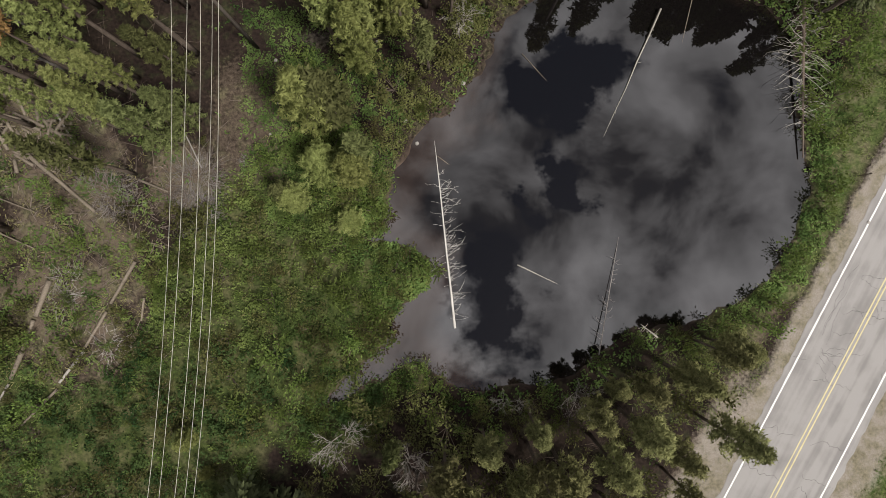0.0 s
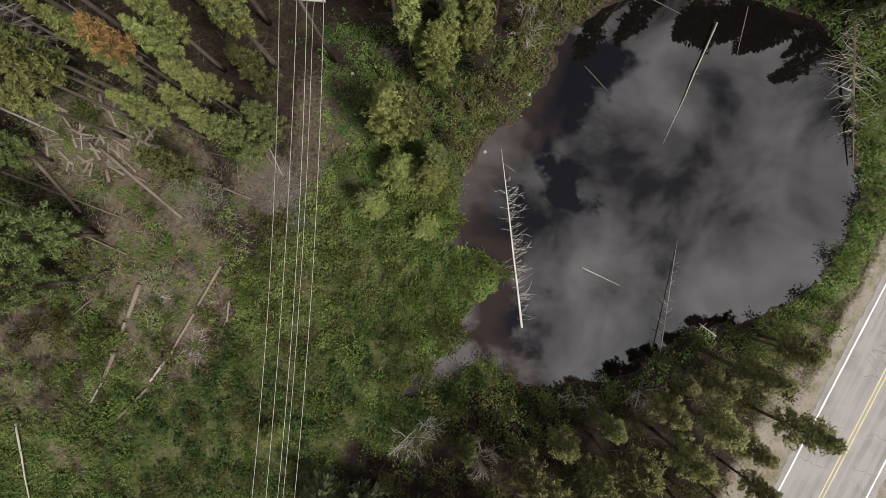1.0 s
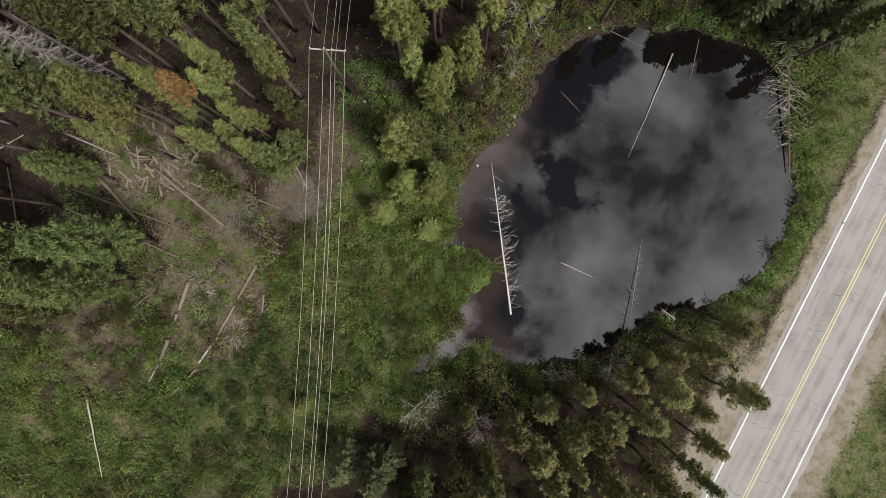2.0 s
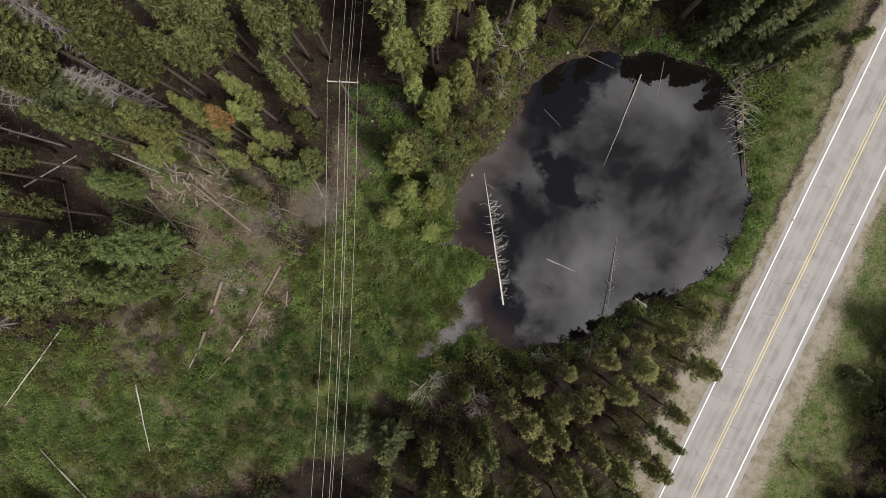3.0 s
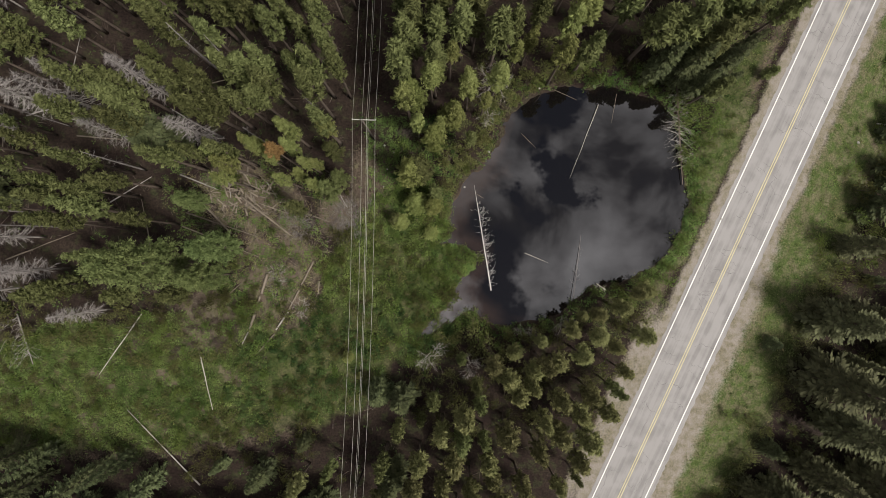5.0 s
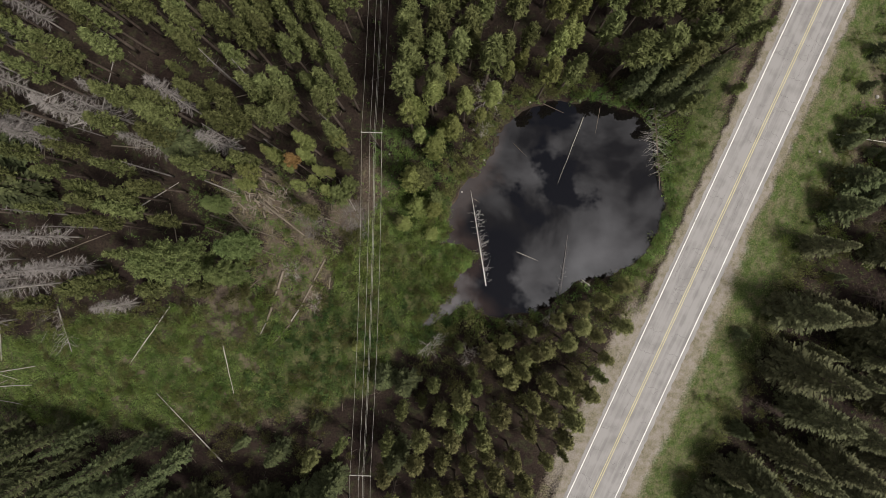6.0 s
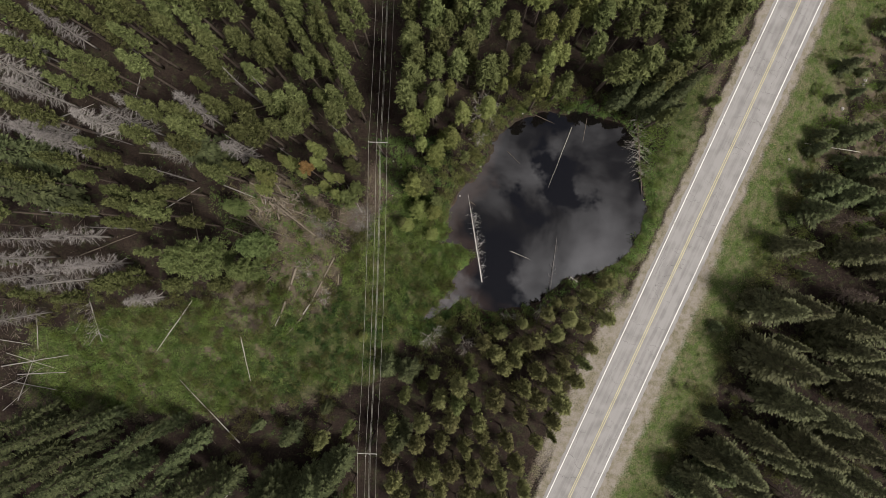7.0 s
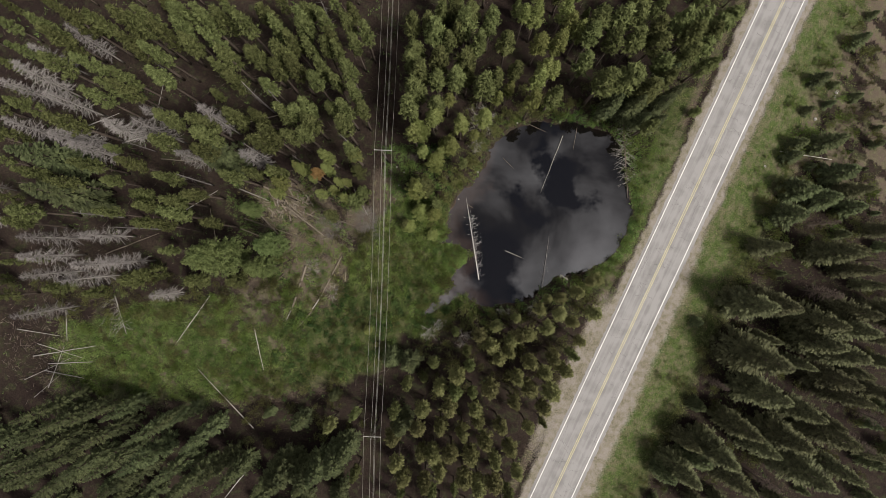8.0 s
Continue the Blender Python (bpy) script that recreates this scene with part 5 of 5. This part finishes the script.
pts, rs = sown(24000, (-72, 0, -32, 12), lambda x, y: in_meadow(x, y) * np.where((y < -8.5) & (x > -32), 0.35, 1.0) * (0.12 + 0.88 * (oval(x, y, -37.5, -8.0, 5.0, 5.5) > 0)) * (beside_logs(x, y) > 0.45), 1)
leafage("meadow_herbs", HERB, "dense green herbs and willow sprouts of the wet meadow", "undergrowth", pts, (0.25 + 0.65 * smooth(-0.4, 0.6, wobble(pts[:, 0], pts[:, 1], 0.62, 9.0))) * rs.uniform(0.6, 1.2, len(pts)), 8, 0.21, 0.11, (-0.1, 1.1), 2)
pts, rs = sown(9000, (-72, 0, -32, 12), lambda x, y: in_meadow(x, y) * smooth(0.1, 0.6, wobble(x, y, 3.1, 12.0)), 5)
leafage("dry_sedge", SEDGE, "dry straw-coloured sedge tussocks in the meadow", "grass", pts, rs.uniform(0.05, 0.3, len(pts)), 6, 0.5, 0.035, (0.2, 1.2), 6)


def in_verge(x, y):
    r, p = road_d(x, y), pond_d(x, y)
    e = 0.7 * wobble(x, y, 2.6, 11.0)
    west = smooth(5.0, 6.6, -r - e) * (1 - smooth(11, 14, -r)) * (p > 0.2) * (y > -14)
    east = smooth(5.2, 8.0, r + e) * (1 - 0.75 * smooth(11, 18, r)) * (1 - smooth(22, 40, r)) * (0.5 + 0.5 * smooth(-0.4, 0.4, wobble(x, y, 3.0, 7.0)))
    return np.maximum(west, east)


pts, rs = sown(30000, (8, 76, -48, 46), in_verge, 3)
leafage("verge_grass", GRASS, "rough green verge grass beside the road", "grass", pts, rs.uniform(0.02, 0.2, len(pts)), 6, 0.34, 0.05, (0.1, 1.2), 4)


def on_litter(x, y):
    r, p = road_d(x, y), pond_d(x, y)
    return (smooth(0, 2, meadow_d(x, y)) * (p > 0.4) * (np.abs(r) > 8) * smooth(0.0, 0.6, wobble(x, y, 4.0, 15.0))) * np.where((y < -10) & (x > -22), 0.25, 0.6)


pts, rs = sown(16000, (-84, 74, -48, 46), on_litter, 7)
leafage("forest_herbs", HERB, "low green plants on the forest floor", "undergrowth", pts, rs.uniform(0.05, 0.35, len(pts)), 6, 0.26, 0.12, (-0.1, 0.9), 8)

pts, rs = sown(14000, (-12, 31, -15, 25), lambda x, y: smooth(-0.15, 0.3, pond_d(x, y)) * (1 - smooth(1.0, 2.6, pond_d(x, y))) * (1 - 0.86 * (x < 15) * (y > 4)) * (1 - 0.6 * (y < -5)), 9)
leafage("bank_herbs", HERB, "leafy green plants overhanging the pond's bank", "undergrowth", pts, rs.uniform(0.15, 0.7, len(pts)), 8, 0.28, 0.13, (-0.2, 1.0), 10)

pts, rs = sown(7000, (-15, -3, 2, 18), lambda x, y: smooth(0.3, 1.0, pond_d(x, y)) * smooth(-0.6, 0.5, wobble(x, y, 1.3, 91.0)) * 0.6, 35)
leafage("lane_herbs", HERB, "sparse low green plants beside the power line", "undergrowth", pts, rs.uniform(0.03, 0.25, len(pts)), 7, 0.19, 0.10, (-0.1, 0.9), 36)
pts, rs = sown(9000, (-5, 16, 5, 27), lambda x, y: smooth(0.2, 0.9, pond_d(x, y)) * (1 - smooth(2.6, 4.5, pond_d(x, y))) * smooth(-0.5, 0.2, wobble(x, y, 1.1, 81.0)), 33)
leafage("shore_shrubs", OLIVE, "low olive-brown bog shrubs along the pond's shore", "undergrowth", pts, rs.uniform(0.1, 0.6, len(pts)), 9, 0.20, 0.11, (-0.1, 1.1), 34)
pts, rs = sown(15000, (-72, -26, -26, -6), lambda x, y: in_meadow(x, y) * (1 - smooth(-40, -30, x)), 23)
leafage("meadow_grass", MEADOWGRASS, "bright green grass of the open meadow", "grass", pts, rs.uniform(0.05, 0.35, len(pts)), 5, 0.42, 0.075, (0.1, 1.2), 24)
pts, rs = sown(5000, (30, 76, -46, 46), lambda x, y: in_verge(x, y) * smooth(0.0, 0.4, wobble(x, y, 1.4, 17.0)), 25)
leafage("dry_verge_grass", SEDGE, "dry straw-coloured grass tufts on the road verge", "grass", pts, rs.uniform(0.02, 0.2, len(pts)), 6, 0.36, 0.05, (0.1, 1.2), 26)

pts, rs = sown(3600, (-42, -16, -12, 14), lambda x, y: (1 - smooth(0, 2.5, clearing_d(x, y))) * smooth(-0.3, 0.4, wobble(x, y, 1.3, 41.0)), 27)
leafage("clearing_grass", SEDGE, "thin dry grass of the beaver clearing", "grass", pts, rs.uniform(0.02, 0.15, len(pts)), 5, 0.34, 0.045, (0.0, 1.1), 28)
pts, rs = sown(6500, (-42, -12, -12, 14), lambda x, y: (beside_logs(x, y) > 0.4) * (1 - smooth(0.5, 3.5, clearing_d(x, y))) * smooth(-0.2, 0.4, wobble(x, y, 1.7, 43.0)), 29)
leafage("clearing_herbs", HERB, "low green plants in the beaver clearing", "undergrowth", pts, rs.uniform(0.05, 0.3, len(pts)), 6, 0.24, 0.11, (-0.1, 0.9), 30)

# twigs and sticks on the forest floor and in the clearings
rs = np.random.RandomState(12)
sx, sy = rs.uniform(-84, 30, 9000), rs.uniform(-46, 46, 9000)
keep = (meadow_d(sx, sy) > 0.5) & (pond_d(sx, sy) > 0.5) & (road_d(sx, sy) < -9)
keep &= rs.uniform(0, 1, len(sx)) < np.where(clearing_d(sx, sy) < 0.5, 0.7, 0.16)
extra = rs.normal(0, 1, (420, 2)) * (3.6, 2.6) + (-31.5, 8.0)
extra2 = rs.normal(0, 1, (520, 2)) * (2.6, 4.0) + (-26.5, -1.0)
extra4 = rs.normal(0, 1, (500, 2)) * (4.0, 4.5) + (-73, -13)
extra3 = rs.normal(0, 1, (260, 2)) * (1.8, 1.5) + (-19.5, 4.0)
sx, sy = np.concatenate([sx[keep], extra[:, 0], extra2[:, 0], extra3[:, 0], extra4[:, 0]]), np.concatenate([sy[keep], extra[:, 1], extra2[:, 1], extra3[:, 1], extra4[:, 1]])
sz = height(sx, sy) + 0.05
az, ln = rs.uniform(0, np.pi, len(sx)), rs.gamma(1.8, 0.30, len(sx)) + 0.2
half = np.stack([np.cos(az) * ln / 2, np.sin(az) * ln / 2, rs.normal(0, 0.08, len(sx)) * ln], 1)
off = np.stack([-np.sin(az), np.cos(az), 0 * az], 1) * rs.uniform(0.012, 0.035, len(sx))[:, None]
mid = np.stack([sx, sy, sz + 0.03], 1)
ridge = np.array((0, 0, 0.03))
v = np.stack([mid - half - off, mid - half + off, mid - half + ridge, mid + half - off * 0.5, mid + half + off * 0.5, mid + half + ridge * 0.7], 1).reshape(-1, 3)
b = (np.arange(len(sx)) * 6)[:, None]
f = np.concatenate([b + (0, 3, 5, 2), b + (2, 5, 4, 1), b + (1, 4, 3, 0)])
tagged(new("fallen_sticks", arrays_mesh("fallen_sticks", v, f, STICKS)), "broken dry sticks and twigs scattered over the ground", "sticks", kind="stuff")


# ---- logs ----
def log(name, a, b, r0, r1, mat, label, group, branches=0, reach=0.8, seed=0, lift=0.0, side=0, bark=None, thick=1.0):
    """A fallen trunk from its butt a to its tip b, with broken side branches."""
    rng = random.Random(seed)
    za, zb = (c[2] if len(c) > 2 else ground_z(*c[:2]) + r0 * 0.7 + lift for c in (a, b))
    a, b = Vector((a[0], a[1], za)), Vector((b[0], b[1], zb))
    d = b - a
    long = d.length
    d.normalize()
    n = d.cross(UP).normalized()
    root = thing(name, Matrix.Translation(a), label, "log", group)
    g = Geo()
    pts = [Vector((0, 0, 0)) + d * (long * t) + n * (rng.gauss(0, 0.002) * long * math.sin(math.pi * t)) for t in (0, 0.2, 0.4, 0.6, 0.8, 1.0)]
    g.tube(pts, [r0 + (r1 - r0) * t for t in (0, 0.2, 0.4, 0.6, 0.8, 1.0)], 8)
    part("trunk", g, bark or mat, root, "", True)
    for i in range(branches):
        g = Geo()
        t = 0.04 + 0.78 * rng.random()
        p = d * (long * t)
        s = side if side and rng.random() < 0.75 else rng.choice((-1, 1))
        w = (n * s * rng.uniform(0.5, 1.0) + UP * rng.uniform(-0.15, 0.7) + d * rng.uniform(-0.35, 0.75)).normalized()
        ln = reach * rng.uniform(0.15, 1.1) * (1.2 - 0.9 * abs(t - 0.4))
        bend = (w + d * rng.gauss(0.15, 0.35) + UP * rng.gauss(-0.25, 0.25)).normalized()
        k = p + w * ln * 0.5
        tip = k + bend * ln * 0.5
        g.tube([p, k, tip], [0.022 * thick, 0.015 * thick, 0.006 * thick], 4, False)
        for _k in range(rng.choice((0, 1, 2))):
            base = k.lerp(tip, rng.random())
            g.tube([base, base + (bend + d * rng.uniform(-0.9, 0.9) + UP * rng.gauss(0, 0.3)).normalized() * ln * rng.uniform(0.15, 0.4)], [0.010, 0.004], 3, False)
        part("branch", g, mat, root)
    return root


WZ = WATER_Z
log("fallen_log", (55.8, 14.25), (66.3, 12.6), 0.10, 0.05, PALEWOOD, "long pale dead trunk lying on the slope below the road", "", 8, 0.9, 171, 0.15)
log("floating_log", (0.97, -6.25, WZ + 0.12), (-0.64, 8.4, WZ - 0.02), 0.10, 0.03, BLEACHED, "bleached white fallen tree trunk floating with bare side branches", "logs in the pond", 120, 1.45, 4, side=1, thick=0.62)
log("sunken_log", (16.95, 18.6, WZ + 0.35), (12.5, 8.5, WZ - 0.02), 0.085, 0.012, PALEWOOD, "pale leaning log that slides under the dark water", "logs in the pond", 6, 0.4, 5)
log("sunken_log", (5.84, -1.3, WZ + 0.10), (9.4, -3.0, WZ - 0.03), 0.06, 0.012, PALEWOOD, "thin pale log half sunk in the pond", "logs in the pond")
log("sunken_log", (12.0, -8.2, WZ + 0.9), (13.8, 1.0, WZ - 0.03), 0.050, 0.018, TWIG, "grey leaning snag reaching out over the pond", "logs in the pond", 34, 0.8, 7)
log("sunken_log", (6.2, 15.2, WZ + 0.05), (8.6, 12.6, WZ - 0.03), 0.035, 0.012, TANWOOD, "thin brown log at the pond's edge", "logs in the pond")
log("sunken_log", (11.0, 21.0, WZ + 0.1), (14.2, 19.4, WZ - 0.02), 0.05, 0.02, TANWOOD, "brown log at the pond's edge", "logs in the pond")
log("sunken_log", (19.6, 20.0, WZ + 0.1), (18.6, 15.5, WZ - 0.03), 0.04, 0.012, TANWOOD, "dim brown log under the water", "logs in the pond")
log("sunken_log", (-0.4, 7.2, WZ - 0.03), (2.6, 5.0, WZ - 0.10), 0.06, 0.04, TANWOOD, "dim brown log under the water", "logs in the pond")
log("fallen_tree", (27.5, 20.5, WZ + 1.3), (28.0, 7.0, WZ + 0.35), 0.17, 0.05, PALEWOOD, "dead grey fallen tree with many branches along the bank", "", 150, 2.1, 9, bark=BARK)
log("fallen_tree", (16.6, -6.9, WZ + 0.7), (15.4, -5.9, WZ + 0.3), 0.07, 0.03, PALEWOOD, "broken pale snag leaning over the water", "", 14, 0.7, 11)

for i, (x0, y0, x1, y1, r) in enumerate(MEADOW_LOGS):
    log("fallen_log", (x0, y0), (x1, y1), r * 0.85, r * 0.35, PALEWOOD if i in (1, 2) else GREYWOOD, "dry grey fallen log lying in the meadow", "logs in the meadow", 44 if i == 0 else 12 if i == 1 else 3, 3.2 if i == 0 else 1.0 if i == 1 else 0.5, 30 + i, 0.5, 1 if i < 2 else 0)
for i, (x0, y0, x1, y1, r) in enumerate(CLEARING_LOGS):
    log("fallen_log", (x0, y0), (x1, y1), r, r * 0.7, TANWOOD if i % 3 or i < 4 else GREYWOOD, "dry brown log lying in the beaver clearing", "logs in the clearing", 22 if i in (10, 11, 14) else 3 if r < 0.1 else 0, 1.5 if i in (10, 11, 14) else 0.6, 60 + i, 0.08, thick=0.6)
rng = random.Random(14)
for i in range(58):
    x, y, a, ln = rng.gauss(-31.0, 2.5), rng.gauss(8.0, 1.5), rng.gauss(2.2, 0.8), rng.uniform(0.7, 1.7)
    r = rng.uniform(0.08, 0.15)
    log("cut_log", (x, y), (x + math.cos(a) * ln, y + math.sin(a) * ln), r, r * 0.9, TANWOOD, "short brown log in a heap of gnawed wood", "logs in the heap", 0, 0.5, 90 + i, rng.uniform(0, 0.1))


def brush_heap(x, y, radius, tall, count, mat, seed, label):
    """A tangle of thin curved dead branches heaped on the ground."""
    rng = random.Random(seed)
    g = Geo()
    for _ in range(count):
        a, f = rng.uniform(0, 6.3), rng.random() ** 0.5 * radius * 0.8
        p = Vector((math.cos(a) * f, math.sin(a) * f, 0.03 + tall * rng.random() * (1 - f / radius)))
        d = around(a + rng.gauss(0, 0.9), rng.gauss(0.12, 0.25))
        ln = radius * rng.uniform(0.35, 1.0)
        q = p + d * ln * 0.5
        e = (d + Vector((rng.gauss(0, 0.35), rng.gauss(0, 0.35), rng.gauss(-0.2, 0.2)))).normalized()
        r = rng.uniform(0.006, 0.016) if mat is TWIG else rng.uniform(0.010, 0.026)
        pts = [p, q, q + e * ln * 0.5]
        for k in pts:
            k.z = max(k.z, 0.03)
        g.tube(pts, [r, r * 0.75, r * 0.3], 3, False)
    ob = new("brush_heap", g.mesh("brush_heap", mat))
    ob.matrix_world = pose(x, y, ground_z(x, y))
    return tagged(ob, label, "brush heap", "brush heaps", "stuff")


for i, (x, y, r, tall, n) in enumerate(((-18.3, 5.3, 1.9, 0.45, 300), (-18.3, 2.6, 1.8, 0.4, 320), (-24.5, 4.0, 1.9, 0.4, 240), (-27.9, -2.1, 1.1, 0.4, 60), (-24.8, -7.2, 1.3, 0.4, 60),
                                        (-28.3, -3.8, 1.3, 0.4, 70), (-36.4, -8.9, 1.5, 0.4, 60), (-38.8, -6.2, 1.3, 0.4, 50), (-33.8, -11.6, 1.4, 0.4, 60), (-35.2, -6.0, 1.2, 0.3, 40), (-26.5, 6.0, 1.5, 0.5, 70), (-21.8, 0.6, 1.2, 0.3, 50), (-33.6, 6.2, 1.4, 0.4, 60))):
    brush_heap(x, y, r, tall, n, TWIG if i < 3 or i in (10,) else GREYWOOD if i < 6 else TANWOOD, 200 + i, "tangled heap of dry pale branches on bare ground")
# long trunks lying under the western pines
for i in range(13):
    x, y = rng.uniform(-70, -38), rng.uniform(1, 24)
    a, ln = rng.gauss(0.0, 0.5) + (1.4 if i % 4 == 0 else 0), rng.uniform(5, 11)
    log("fallen_log", (x, y), (x + math.cos(a) * ln, y + math.sin(a) * ln), 0.11, 0.04, TANWOOD if i % 3 else GREYWOOD, "dry fallen trunk lying on the forest floor", "logs under the pines", 5, 0.7, 150 + i, 0.1)


# ---- power line ----
POLES = [(line_x(62.0), 62.0), (-13.95, 15.1), (-17.6, -29.4), (line_x(-74.0), -74.0)]
ARM = 12.2
LINE_TURN = math.degrees(math.atan2(-0.083, 1))


def utility_pole(x, y):
    x = float(x)
    z = ground_z(x, y)
    top = 12.9 - z
    root = thing("utility_pole", pose(x, y, z, 0, 0, LINE_TURN), "wooden utility pole with a pale crossarm carrying cables", "utility pole", "power line poles")
    g = Geo()
    g.tube([(0, 0, -0.2), (0, 0, top * 0.5), (0, 0, top)], [0.14, 0.12, 0.09], 10)
    part("pole", g, POLEWOOD, root, "", True)
    g = Geo()
    g.box((0.12, 0.15, ARM - z), (2.75, 0.09, 0.11))
    part("crossarm", g, ARMWOOD, root, "pale grey wooden crossarm")
    for s in (-1, 1):
        g = Geo()
        g.tube([(s * 0.62, 0.16, ARM - z - 0.06), (0, 0.14, ARM - z - 0.75)], [0.022, 0.022], 5)
        part("brace", g, POST, root)
    for px, pz, py in ((-1.2, ARM + 0.065, 0.15), (0.45, ARM + 0.065, 0.15), (1.45, ARM + 0.065, 0.15), (0.0, 12.9, 0)):
        g = Geo()
        g.tube([(px, py, pz - z), (px, py, pz - z + 0.08), (px, py, pz - z + 0.10), (px, py, pz - z + 0.17), (px, py, pz - z + 0.22)], [0.02, 0.03, 0.075, 0.065, 0.03], 8)
        part("insulator", g, CERAMIC, root, "grey porcelain insulator", True)
    return root


for x, y in POLES:
    utility_pole(x, y)
for name, px, pz, sag in (("cable", -1.2, ARM + 0.29, 2.7), ("cable", 0.0, 13.1, 2.0), ("cable", 0.45, ARM + 0.29, 2.6), ("cable", 1.45, ARM + 0.29, 3.0), ("neutral_cable", 0.40, 10.6, 2.4)):
    g = Geo()
    pts = []
    for (x0, y0), (x1, y1) in zip(POLES, POLES[1:]):
        for i in range(24):
            t = i / 24
            pts.append((float(x0) + (float(x1) - float(x0)) * t + px, y0 + (y1 - y0) * t, pz - sag * 4 * t * (1 - t)))
    pts.append((float(POLES[-1][0]) + px, POLES[-1][1], pz))
    g.tube(pts, [0.015] * len(pts), 6)
    tagged(new("power_cable", g.mesh("power_cable", ALUMINIUM, True)), "thin bright aluminium power cable hanging between wooden poles", "cable", "power line cables")


# ---- stones and the roadside post ----
rng = random.Random(31)


def stone(x, y, r, lift=0.0):
    bm = bmesh.new()
    bmesh.ops.create_icosphere(bm, subdivisions=2, radius=r)
    for v in bm.verts:
        v.co *= 1 + 0.22 * noise.noise(v.co * (1.6 / r) + Vector((x, y, 0)))
        v.co.z *= 0.62
    me = bpy.data.meshes.new("stone")
    bm.to_mesh(me)
    bm.free()
    me.materials.append(STONE)
    me.polygons.foreach_set("use_smooth", [True] * len(me.polygons))
    ob = new("stone", me)
    ob.matrix_world = pose(x, y, ground_z(x, y) + r * 0.2 + lift, 0, 0, rng.uniform(0, 360))
    return tagged(ob, "pale grey weathered stone lying on the ground", "stone", "scattered stones")


for x, y, r in ((-12.6, 14.2, 0.15), (-11.4, 13.2, 0.14), (-12.4, 11.0, 0.12), (-13.0, 8.6, 0.13), (-12.2, 7.0, 0.11), (-5.0, 15.8, 0.12), (-2.9, 9.9, 0.2), (-2.0, 8.2, 0.16), (1.6, 12.9, 0.2),
                (9.0, 21.3, 0.16), (16.6, 21.2, 0.2), (52.9, 11.7, 0.24), (62.9, 19.9, 0.32), (67.3, 24.7, 0.38), (67.0, 23.9, 0.3), (33.0, 2.0, 0.14)):
    stone(x, y, r)

post = thing("marker_post", pose(32.2, 5.6, ground_z(32.2, 5.6), 0, 0, ROAD_TURN), "thin dark roadside marker post in the verge", "post")
g = Geo()
g.tube([(0, 0, -0.1), (0, 0, 1.5)], [0.035, 0.03], 6)
part("shaft", g, POST, post)
g = Geo()
g.box((0, 0.04, 1.35), (0.12, 0.012, 0.28))
part("plate", g, POST, post)
